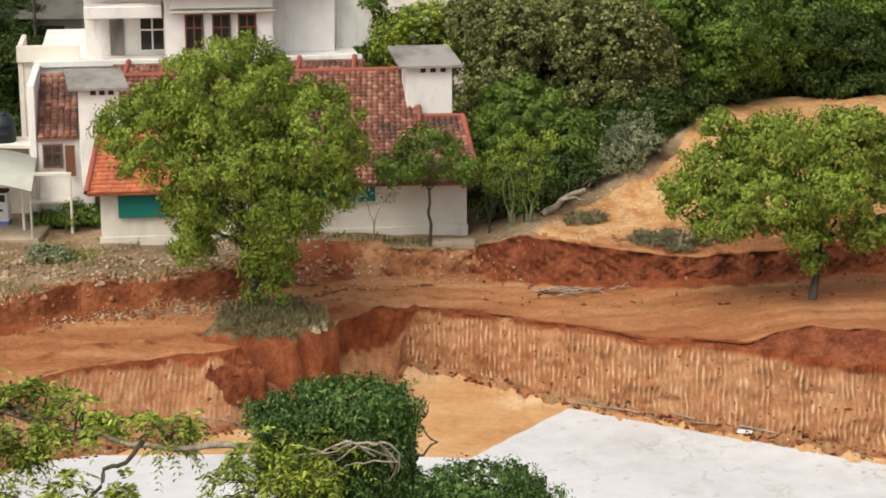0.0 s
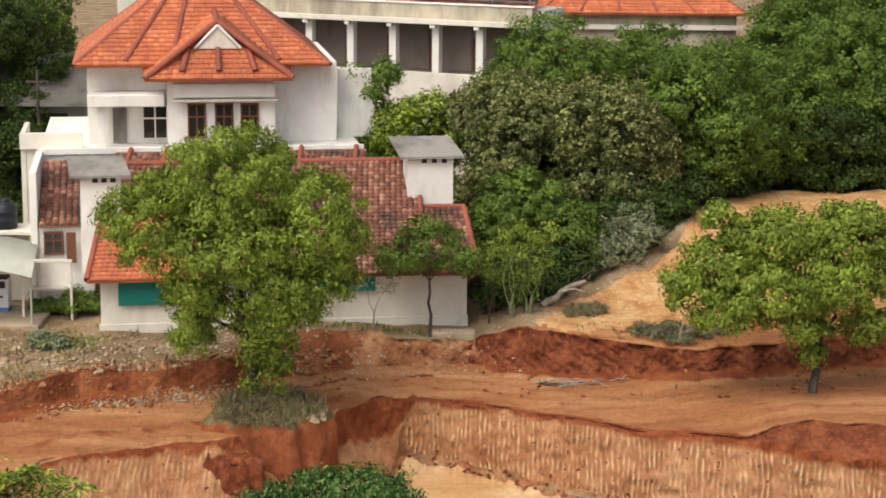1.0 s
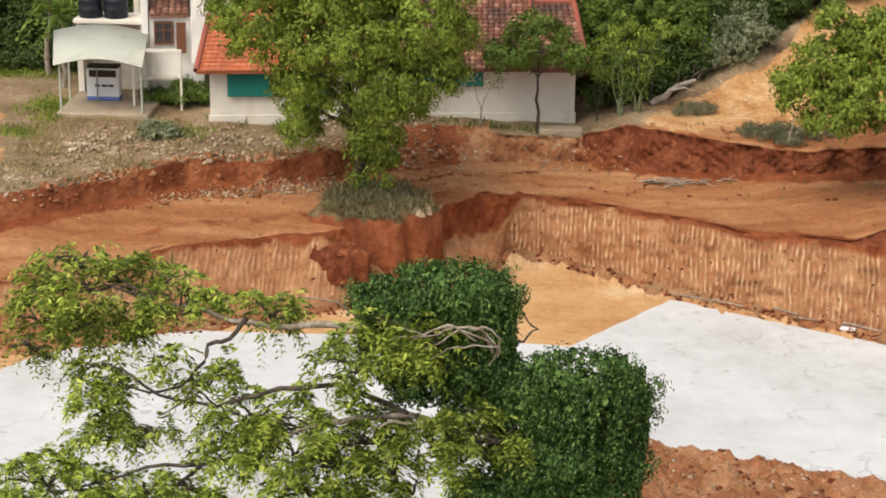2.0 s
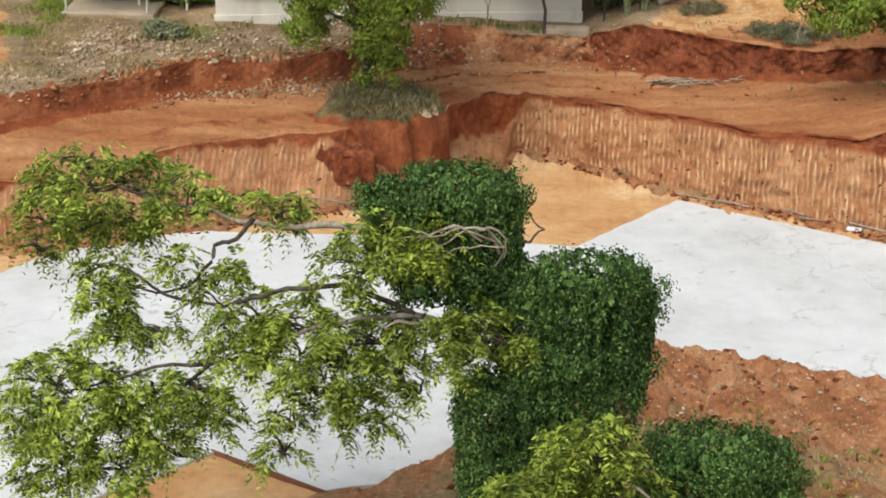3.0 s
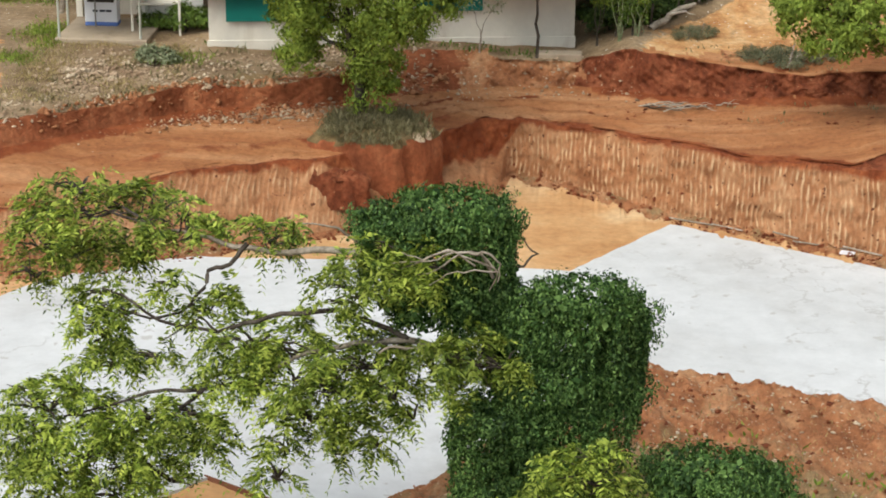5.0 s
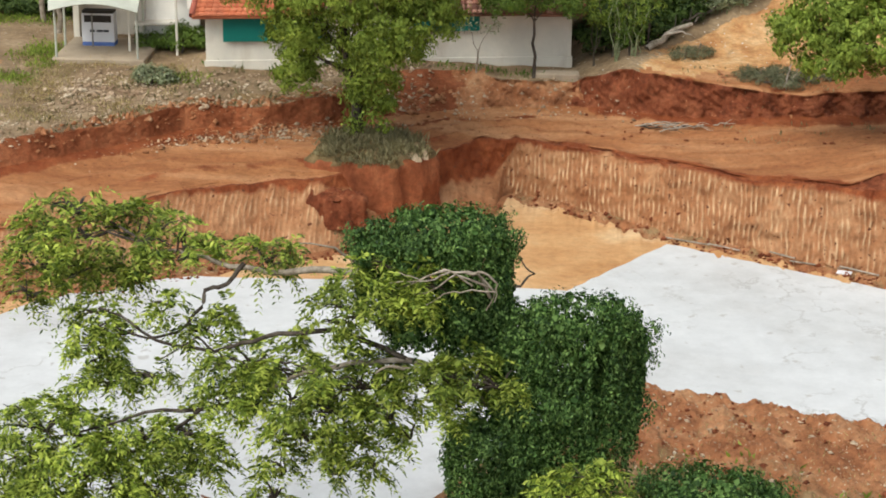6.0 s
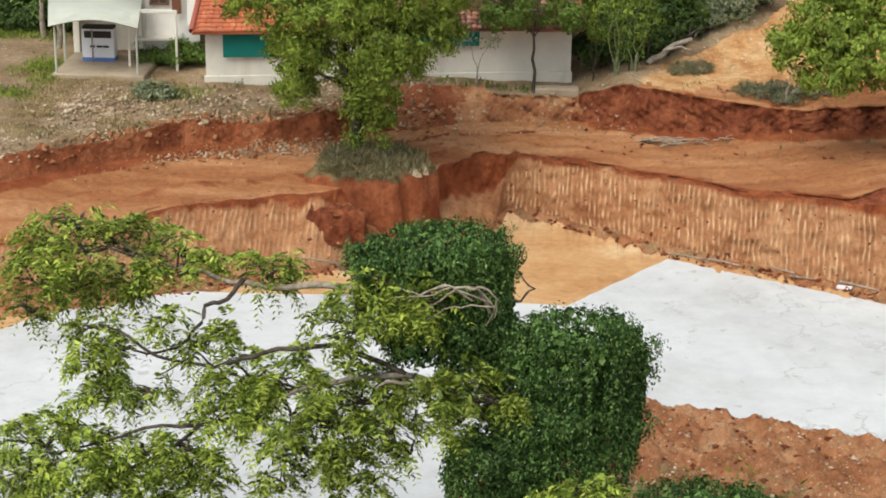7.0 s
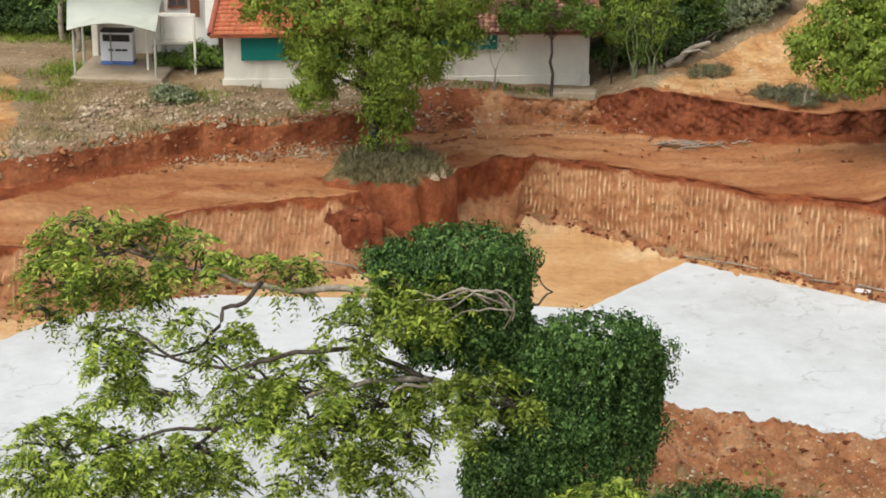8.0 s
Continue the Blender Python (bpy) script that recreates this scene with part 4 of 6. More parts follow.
tufts("dry_grass", [(x, y, None) for x, y in strip(260, 0, 15, berm_y, -6.5, -0.6)], 0.09, STRAW, "straw-coloured stubble in loose red soil", 9, 0.12, spread=0.2)
tufts("weeds", [(x, y, None) for x, y in strip(40, 4, 17, scarp_y, -2.6, 2.6)], 0.1, DRY, "dry weeds on orange earth", 12, 0.2, spread=0.2)
for i, (x, y, r, h) in enumerate(((4.9, 67.3, 0.55, 0.4), (5.4, 67.6, 0.5, 0.35), (7.3, 64.9, 0.6, 0.45), (7.9, 65.2, 0.7, 0.5), (8.6, 65.3, 0.6, 0.4), (9.2, 65.1, 0.55, 0.35), (6.9, 65.3, 0.4, 0.35), (8.2, 64.5, 0.5, 0.3))):
    grow("scrub_bush", (x, y, ground_z(x, y)), "low grey-green scrub on the sandy heap", [(0, 0, h * 0.5, r, r * 0.7, h * 0.6), (r * 0.6, 0.1, h * 0.4, r * 0.6, r * 0.5, h * 0.45)], SAGE, PALE_BARK, 0.02, 0.3, "scrub on the heap", 250 + i, "bush", spacing=0.2, clump=0.17, count=40, size=0.08, slim=0.3)
for i, (x, y, turn, long, rise, thick) in enumerate(((4.6, 69.3, 40, 1.2, 0.4, 0.09), (5.2, 70.2, 30, 1.4, 0.5, 0.06), (5.9, 71.0, 46, 1.3, 0.4, 0.05), (6.6, 71.6, 35, 1.5, 0.5, 0.05), (7.3, 72.6, 42, 1.6, 0.5, 0.05), (8.0, 73.6, 50, 1.5, 0.5, 0.06), (4.2, 69.0, 20, 1.0, 0.2, 0.05), (7.6, 72.2, 28, 1.2, 0.3, 0.04))):
    stick = thing("dark_branch", (x, y, ground_z(x, y) + 0.1), "dark dead branch tangled along the heap's edge", "branch", "dead branches along the heap", turn=turn)
    part("stem", tubes("stem", [(bend((-long / 2, 0, 0), (long / 2, 0, rise), 0.06, 6, i + 70), [thick * (1 - 0.12 * q) for q in range(7)])], BARK, 6), None, stick)
    part("twig", tubes("twig", [(bend((0, 0, rise * 0.5), (long * 0.4, 0.35, rise + 0.35), 0.1, 4, i + 90), [thick * 0.4 * (1 - 0.2 * q) for q in range(5)])], BARK, 5), None, stick)
for i, (x, y, r) in enumerate(((4.5, 69.6, 0.5), (5.4, 70.9, 0.6), (6.4, 72.0, 0.7), (7.4, 73.0, 0.8), (8.3, 74.2, 0.8))):
    grow("thicket_bush", (x - 0.25, y + 0.3, ground_z(x, y)), "low thicket along the heap's edge, coloured dark for shade", [(0, 0, 0.35, r, r * 0.7, 0.45), (0.4, 0.3, 0.4, r * 0.8, r * 0.6, 0.4)], SHADED_LEAF, BARK, 0.03, 0.3, "thicket along the heap", 270 + i, "bush", spacing=0.35, clump=0.28, count=50, size=0.12)
grow("grey_bush", (-13.6, 63.6, ground_z(-13.6, 63.6)), "small grey-green bush among rubble", [(0, 0, 0.35, 0.55, 0.45, 0.35), (0.5, 0, 0.3, 0.4, 0.4, 0.28)], GREYLEAF, None, 0.03, 0.3, category="bush", spacing=0.22, clump=0.18, count=24, size=0.12, seed=31)
for i, (x, y, h) in enumerate(((-14.7, 68.6, 0.5), (-14.3, 69.9, 0.6), (-13.6, 69.5, 0.55), (-13.9, 68.7, 0.35), (-14.9, 69.6, 0.7), (-13.3, 68.9, 0.4))):
    grow("weed_clump", (x, y, 0.0), "low dark green weed clump beside the shelter", [(0, 0, h * 0.6, 0.45, 0.4, h * 0.5), (0.3, 0.2, h * 0.45, 0.4, 0.4, h * 0.4)], DEEP, None, 0.025, 0.3, "weeds beside the shelter", 210 + i, "plant", spacing=0.24, clump=0.2, count=36, size=0.12)
for i, (x, y, h, r) in enumerate(((-25.5, 76.0, 2.6, 1.8), (-23.0, 77.0, 3.2, 1.9), (-20.5, 76.3, 3.0, 1.6), (-18.6, 75.5, 2.4, 1.3), (-22.0, 74.4, 1.2, 1.3), (-24.5, 74.2, 1.0, 1.4), (-19.6, 74.3, 1.2, 1.1), (-26.5, 79.0, 3.4, 2.0), (-17.6, 77.5, 3.0, 1.4))):
    grow("undergrowth_bush", (x, y, 0.0), "tangled bush under the trees, coloured dark for their shade", [(0, 0, h * 0.55, r, r * 0.7, h * 0.45), (-r * 0.7, -0.2, h * 0.4, r * 0.7, r * 0.6, h * 0.4), (r * 0.7, -0.2, h * 0.4, r * 0.7, r * 0.6, h * 0.4)], SHADED_LEAF, trunk=0.06, fork=0.3, group="bushes under the trees", seed=230 + i, category="bush", spacing=0.55, clump=0.4, count=70, size=0.17, lower=-0.9, core=0.3)
grow("bush", (-13.4, 68.2, 0.0), "dark green bush beside the shelter", [(0, 0, 0.55, 0.5, 0.5, 0.5), (0.5, 0.3, 0.4, 0.5, 0.5, 0.4)], DEEP, None, 0.04, 0.3, category="bush", spacing=0.25, clump=0.22, count=30, size=0.13, seed=32)
for i in range(11):
    q = random.Random(820 + i)
    x, y, turn, long = q.uniform(3.4, 6.3), q.uniform(62.6, 63.2), q.uniform(-50, 50), q.uniform(0.3, 0.8)
    stick = thing("dead_branch", (x, y, ground_z(x, y) + 0.05), "bleached dead branch lying on the track", "branch", "dead branches on the track", turn=turn)
    part("stem", tubes("stem", [(bend((-long, 0, 0), (long, 0, q.uniform(0.0, 0.2)), 0.06, 6, i), [0.022, 0.026, 0.024, 0.02, 0.016, 0.012, 0.006])], DEADWOOD if i % 3 else BARK, 6), None, stick)
    part("twig", tubes("twig", [(bend((0.0, 0, 0.04), (long * 0.7, q.uniform(-0.4, 0.4), q.uniform(0.1, 0.3)), 0.1, 4, i + 9), [0.016, 0.014, 0.012, 0.009, 0.005])], DEADWOOD, 5), None, stick)

for i, (x, y, turn, rise) in enumerate(((8.0, 64.95, -8, 0.05), (8.3, 64.9, 70, 0.5), (8.6, 65.0, 50, 0.4), (7.7, 65.1, 15, 0.1))):
    stick = thing("bleached_stick", (x, y, ground_z(x, y) + 0.06), "bleached bare stick among brushwood", "branch", "sticks among brushwood", turn=turn)
    part("stem", tubes("stem", [(bend((-0.5, 0, 0), (0.5, 0, rise + 0.1), 0.05, 5, i + 40), [0.035, 0.035, 0.03, 0.025, 0.02, 0.01])], DEADWOOD, 6), None, stick)

# ---- foreground tree with its creeper ----
FT = (0.4, 33.0, -2.6)
big = thing("foreground_tree", FT, "spreading tree with feathery light green leaves and grey limbs", "tree")


def limb(points, thick, parent=big, mat=BARK, name="limb", seed=0):
    r = random.Random(seed)
    pts = [Vector(p) for p in points]
    fine = []
    for a, b in zip(pts[:-1], pts[1:]):
        for k in range(3):
            fine.append(a.lerp(b, k / 3) + Vector((r.uniform(-1, 1), r.uniform(-1, 1), r.uniform(-1, 1))) * (0.03 if k else 0.0))
    fine.append(pts[-1])
    n = len(fine) - 1
    return part(name, tubes(name, [(fine, [thick * (1 - 0.62 * i / n) for i in range(n + 1)])], mat, 8), None, parent)


limb([(-0.3, 0, -0.4), (-0.5, 0, 1.6), (-0.8, -0.1, 3.4), (-1.3, -0.3, 5.2), (-1.5, -0.1, 6.7)], 0.32, name="trunk")
limb([(-1.1, -0.3, 4.5), (-2.1, -0.4, 5.3), (-2.8, -0.5, 5.55), (-3.8, -0.6, 5.5), (-4.6, -0.6, 5.3), (-5.5, -0.7, 4.85)], 0.081, mat=PALE_BARK, seed=1)
limb([(-1.3, -0.2, 5.4), (-2.5, -0.1, 6.6), (-3.7, 0, 7.06), (-4.6, 0.1, 7.04), (-5.4, 0.3, 6.88), (-6.2, 0.5, 6.9), (-7.0, 0.9, 7.0), (-8.2, 1.2, 6.95)], 0.087, mat=PALE_BARK, seed=2)
limb([(-3.7, 0, 7.2), (-4.15, -0.1, 7.55), (-4.8, -0.2, 7.65)], 0.031, mat=PALE_BARK, seed=3)
limb([(-5.9, 0.3, 7.05), (-6.2, 0.1, 6.7), (-6.6, 0, 6.6), (-6.65, -0.1, 6.3), (-7.1, -0.1, 5.8), (-7.7, -0.1, 5.65), (-8.3, -0.1, 5.85)], 0.05, seed=4)
limb([(-2.8, -0.5, 5.55), (-4.1, -0.5, 6.1), (-5.2, -0.4, 5.95), (-5.9, -0.3, 5.7), (-6.4, -0.3, 5.5), (-7.5, -0.2, 5.65), (-8.2, -0.1, 6.1), (-8.6, 0, 6.2)], 0.053, seed=5)
limb([(-6.4, -0.3, 5.5), (-6.7, -0.3, 5.8), (-7.4, -0.4, 5.35)], 0.028, seed=6)
limb([(-5.4, -0.7, 4.85), (-6.6, -0.8, 4.55), (-7.6, -0.9, 4.5), (-8.2, -1.0, 4.3), (-9.2, -1.0, 4.0)], 0.046, seed=7)
limb([(-6.6, -0.8, 4.55), (-7.4, -1.0, 3.95), (-8.3, -1.2, 3.65), (-8.6, -1.4, 3.2)], 0.040, seed=8)
limb([(-1.3, -0.7, 6.9), (-1.5, -1.0, 7.45), (-2.1, -1.1, 7.55), (-2.6, -1.1, 7.3), (-3.0, -1.0, 7.1)], 0.032, mat=PALE_BARK, seed=9)
limb([(-1.45, -1.0, 7.4), (-1.2, -1.1, 7.15), (-1.35, -1.1, 6.8)], 0.022, mat=PALE_BARK, seed=10)
limb([(-1.3, -1.0, 7.2), (-1.9, -1.2, 7.5), (-2.3, -1.2, 7.2), (-2.7, -1.2, 7.05)], 0.024, mat=PALE_BARK, seed=21)
limb([(-1.7, -1.1, 7.5), (-1.4, -1.2, 7.55), (-1.15, -1.2, 7.35), (-1.2, -1.2, 7.0)], 0.028, mat=PALE_BARK, seed=22)
limb([(-2.0, -1.1, 7.5), (-2.4, -1.3, 7.4), (-3.1, -1.2, 7.3)], 0.02, mat=PALE_BARK, seed=23)
limb([(-2.4, -1.1, 5.6), (-3.0, -1.3, 5.75), (-3.3, -1.3, 5.6)], 0.04, mat=PALE_BARK, seed=24)
limb([(0.9, -2.9, 3.7), (1.3, -3.6, 3.75), (1.6, -3.7, 3.5), (1.75, -3.7, 3.3)], 0.035, mat=PALE_BARK, seed=25)
limb([(-0.2, -2.0, 3.2), (-0.35, -2.6, 3.6), (-0.3, -2.6, 3.95)], 0.03, mat=PALE_BARK, seed=26)
limb([(-1.6, -1.2, 7.3), (-2.0, -1.4, 7.65), (-2.5, -1.4, 7.45), (-2.9, -1.3, 7.55)], 0.018, mat=PALE_BARK, seed=27)
limb([(-1.2, -1.2, 7.2), (-1.6, -1.4, 7.3), (-2.1, -1.4, 7.2), (-2.4, -1.3, 6.95)], 0.018, mat=PALE_BARK, seed=28)
limb([(-1.35, 0, 6.8), (-0.75, -0.2, 6.95), (-0.5, -0.2, 7.2), (-0.75, -0.2, 7.45)], 0.031, seed=11)
limb([(0.6, -2.2, 3.2), (0.66, -2.2, 3.7), (0.46, -2.2, 4.1)], 0.043, mat=PALE_BARK, seed=12)
limb([(-4.6, -0.6, 5.3), (-4.2, -0.9, 4.3), (-4.0, -1.0, 3.6)], 0.031, seed=13)
limb([(-4.2, -0.9, 4.3), (-3.5, -1.0, 4.7), (-2.8, -1.1, 4.9)], 0.025, seed=14)
limb([(0.2, -0.5, 1.8), (0.5, -2.0, 3.0), (0.6, -2.8, 3.8)], 0.056, seed=15)
spray = [
    (-9.21, 1.0, 7.42, 1.12, 0.96, 0.41), (-9.96, 1.0, 6.71, 0.65, 0.55, 0.49), (-10.22, 1.0, 6.13, 0.41, 0.35, 0.30), (-8.19, 1.0, 7.34, 1.02, 0.86, 0.41), (-7.31, 0.9, 7.25, 0.69, 0.59, 0.34),
    (-8.69, 0.9, 6.68, 0.86, 0.73, 0.21), (-9.32, 1.1, 7.80, 0.59, 0.50, 0.21), (-6.98, 0.8, 7.03, 0.43, 0.36, 0.23), (-5.59, 0.5, 7.11, 0.55, 0.47, 0.38), (-3.27, -0.6, 6.99, 0.92, 0.78, 0.41),
    (-3.73, -0.6, 6.53, 0.67, 0.57, 0.41), (-2.60, -0.7, 7.20, 0.56, 0.47, 0.33), (-4.10, -0.6, 6.38, 0.36, 0.31, 0.26), (-3.07, -0.5, 7.36, 0.46, 0.39, 0.20)]
spray_low = [
    (-8.72, 0.2, 6.06, 0.32, 0.27, 0.11), (-8.26, 0.0, 5.74, 0.37, 0.31, 0.15), (-6.96, -0.1, 5.83, 0.29, 0.25, 0.11), (-6.40, 0.1, 6.08, 0.25, 0.22, 0.11),
    (-8.66, 0.0, 5.36, 0.51, 0.43, 0.32), (-8.48, -0.2, 4.85, 0.58, 0.50, 0.34), (-7.62, -0.2, 4.93, 0.38, 0.32, 0.15), (-8.80, 0.0, 5.81, 0.37, 0.31, 0.17), (-7.33, 0.0, 6.32, 0.29, 0.25, 0.13),
    (-5.93, -0.3, 5.35, 0.84, 0.71, 0.34), (-4.76, -0.4, 5.30, 0.99, 0.85, 0.40), (-3.69, -0.6, 5.22, 0.88, 0.75, 0.44), (-5.16, -0.6, 4.85, 0.89, 0.76, 0.29), (-6.06, -0.6, 4.77, 0.68, 0.58, 0.31),
    (-4.09, -0.8, 4.61, 0.68, 0.58, 0.33), (-3.20, -0.8, 4.70, 0.57, 0.49, 0.40), (-4.70, -1.0, 4.22, 0.57, 0.49, 0.31), (-3.65, -1.0, 4.20, 0.36, 0.31, 0.33), (-5.08, -1.0, 3.63, 0.29, 0.25, 0.36),
    (-4.18, -1.0, 3.61, 0.21, 0.18, 0.36), (-3.45, -1.0, 3.75, 0.25, 0.21, 0.29), (-2.77, -1.0, 4.35, 0.29, 0.25, 0.29), (-5.28, -1.1, 3.09, 0.29, 0.25, 0.37), (-1.69, -1.2, 5.57, 0.86, 0.74, 0.39),
    (-1.99, -1.2, 5.09, 0.51, 0.43, 0.36), (-1.12, -1.3, 5.50, 0.43, 0.36, 0.26), (-2.35, -1.1, 5.37, 0.51, 0.43, 0.36), (-9.65, -1.0, 4.29, 0.75, 0.64, 0.42), (-8.82, -1.0, 4.04, 0.86, 0.73, 0.44),
    (-9.98, -1.1, 3.70, 0.58, 0.49, 0.51), (-9.02, -1.2, 3.43, 0.95, 0.80, 0.40), (-7.96, -1.2, 3.36, 0.76, 0.64, 0.44), (-7.31, -1.3, 3.08, 0.63, 0.53, 0.38), (-7.09, -1.1, 3.81, 0.54, 0.46, 0.33),
    (-6.55, -1.2, 3.65, 0.44, 0.37, 0.36), (-6.80, -1.0, 4.23, 0.54, 0.46, 0.27), (-9.43, -1.4, 2.81, 0.58, 0.49, 0.36), (-8.24, -1.5, 2.68, 0.63, 0.54, 0.29), (-9.84, -1.4, 3.11, 0.47, 0.40, 0.44),
    (-9.76, -1.5, 2.26, 0.48, 0.40, 0.27), (-7.70, -1.0, 4.11, 0.42, 0.36, 0.21), (0.48, -3.0, 4.16, 0.70, 0.60, 0.37), (-0.09, -3.0, 3.58, 0.64, 0.54, 0.35), (0.98, -3.0, 3.83, 0.61, 0.52, 0.37),
    (-0.58, -3.0, 3.28, 0.54, 0.46, 0.28), (0.58, -3.0, 4.49, 0.41, 0.35, 0.24), (0.22, -3.0, 3.04, 0.89, 0.76, 0.40)]
centres, outs = shell(spray + spray_low, 0.45, -0.85, 0.3)
v, f_ = fronds(centres, outs, 6, 0.42, 8, 0.165, 0.33)
part("crown", mesh_of("crown", v, f_, [FRESH]), None, big)
twig_runs = []
for i, (x, y, z, a, b, c) in enumerate(spray + spray_low):
    q = random.Random(300 + i)
    for k in range(5):
        ang = q.uniform(0, 6.28)
        end = Vector((x + math.cos(ang) * a * 0.95, y + math.sin(ang) * b * 0.95, z + q.uniform(-0.7, 0.6) * c))
        path = bend(Vector((x + a * 0.25, y, z - c * 0.5)), end, 0.12, 6, 500 + 10 * i + k)
        twig_runs.append((path, [0.034, 0.03, 0.026, 0.022, 0.017, 0.012, 0.006]))
for c, o in zip(centres[::5], outs[::5]):
    a = Vector(c) - Vector(o) * 0.45 - Vector((0, 0, 0.12))
    twig_runs.append((bend(a, c, 0.1, 3, int(abs(c[0]) * 100)), [0.02, 0.016, 0.012, 0.007]))
tagged(part("twig_growth", tubes("twig_growth", twig_runs, BARK, 5), None, big), kind="stuff")
creeper = thing("creeper", FT, "dark green creeper that smothers the tree and hangs down", "climbing plant")
mass = [
    (-0.71, -0.1, 6.24, 0.55, 0.5, 0.45), (-2.15, 0.2, 7.87, 1.16, 0.98, 0.37), (-1.52, 0.1, 7.30, 0.57, 0.48, 0.67), (-3.24, 0.2, 7.58, 0.50, 0.42, 0.41), (-2.19, 0.2, 7.08, 0.94, 0.80, 0.62), (-1.60, 0.0, 6.40, 0.63, 0.53, 0.78),
    (0.42, -0.3, 6.38, 0.98, 0.83, 0.43), (1.15, -0.3, 5.88, 0.37, 0.32, 0.50), (-0.12, -0.2, 5.69, 0.89, 0.75, 0.62), (0.95, -0.4, 4.85, 0.47, 0.40, 0.94), (-0.30, -0.8, 4.81, 0.91, 0.77, 0.52),
    (-1.02, -0.8, 3.98, 0.99, 0.84, 0.83), (-0.01, -0.8, 3.79, 0.89, 0.75, 0.94), (-1.11, -0.9, 2.87, 0.79, 0.67, 0.74), (0.24, -1.0, 2.56, 1.05, 0.89, 0.84), (2.71, -2.0, 3.80, 1.31, 1.11, 0.36),
    (3.58, -2.0, 3.50, 0.71, 0.60, 0.45), (2.25, -2.0, 3.16, 1.01, 0.86, 0.61), (3.17, -2.0, 2.98, 1.22, 1.03, 0.61), (-0.90, -0.9, 1.87, 0.96, 0.81, 0.80), (-2.64, -0.1, 6.40, 0.78, 0.66, 0.78)]
bumps = []
for i, (x, y, z, a, b, c) in enumerate(mass):
    q = random.Random(700 + i)
    for k in range(5):
        ang, tilt = q.uniform(-3.4, 0.3), q.uniform(-0.3, 1.1)
        r = q.uniform(0.16, 0.34)
        bumps.append((x + math.cos(ang) * math.cos(tilt) * a, y + math.sin(ang) * math.cos(tilt) * b, z + math.sin(tilt) * c, r, r, r * 0.9))
crown("foliage", [(x, y, z, a * 0.92, b * 0.92, c * 0.92) for x, y, z, a, b, c in mass] + bumps, IVY, creeper, spacing=0.25, clump=0.21, count=38, size=0.074, slim=0.6, lower=-1.0, fill=0.3, droop=0.8, boxy=0.9)
crown("foliage", [(x, y, z, a * 0.72, b * 0.72, c * 0.75) for x, y, z, a, b, c in mass], IVY, creeper, spacing=0.24, clump=0.2, count=12, size=0.13, slim=0.85, lower=-1.0, fill=0.1, droop=0.4, boxy=0.72)
strands = []
for i in range(1100):
    x, y, z, a, b, c = mass[i % 14]
    q = random.Random(i)
    ang = -math.pi / 2 + q.uniform(-1.7, 1.7)
    grow_out = q.uniform(0.85, 1.08)
    sx, sy0, top_z = x + math.copysign(abs(math.cos(ang)) ** 0.75, math.cos(ang)) * a * grow_out, y + math.sin(ang) * b * grow_out, z + c * q.uniform(-0.4, 0.75)
    strands += [(sx + q.uniform(-0.04, 0.04), sy0 + q.uniform(-0.04, 0.04), top_z - 0.1 * k) for k in range(q.randint(5, 15))]
v, f_ = leaves(np.array(strands), (0.07, 0.07, 0.09), 7, 0.08, 0.55, 0.9)
tagged(part("hanging_growth", mesh_of("hanging_growth", v, f_, [IVY]), None, creeper), kind="stuff")

# ---- house ----
def tile_mesh(w, d, rise=0.055):
    """One roof tile: a shallow barrel with a front lip."""
    verts, faces = [], []
    for j, (yy, zz) in enumerate(((0, 0.0), (0, 0.07), (d * 1.12, 0.008))):
        for k in range(4):
            s = k / 3
            verts.append((w * (s - 0.5) * 0.97, yy, zz + rise * math.sin(math.pi * s)))
    for j in range(2):
        for k in range(3):
            a = j * 4 + k
            faces.append((a, a + 1, a + 5, a + 4))
    return np.array(verts), np.array(faces)


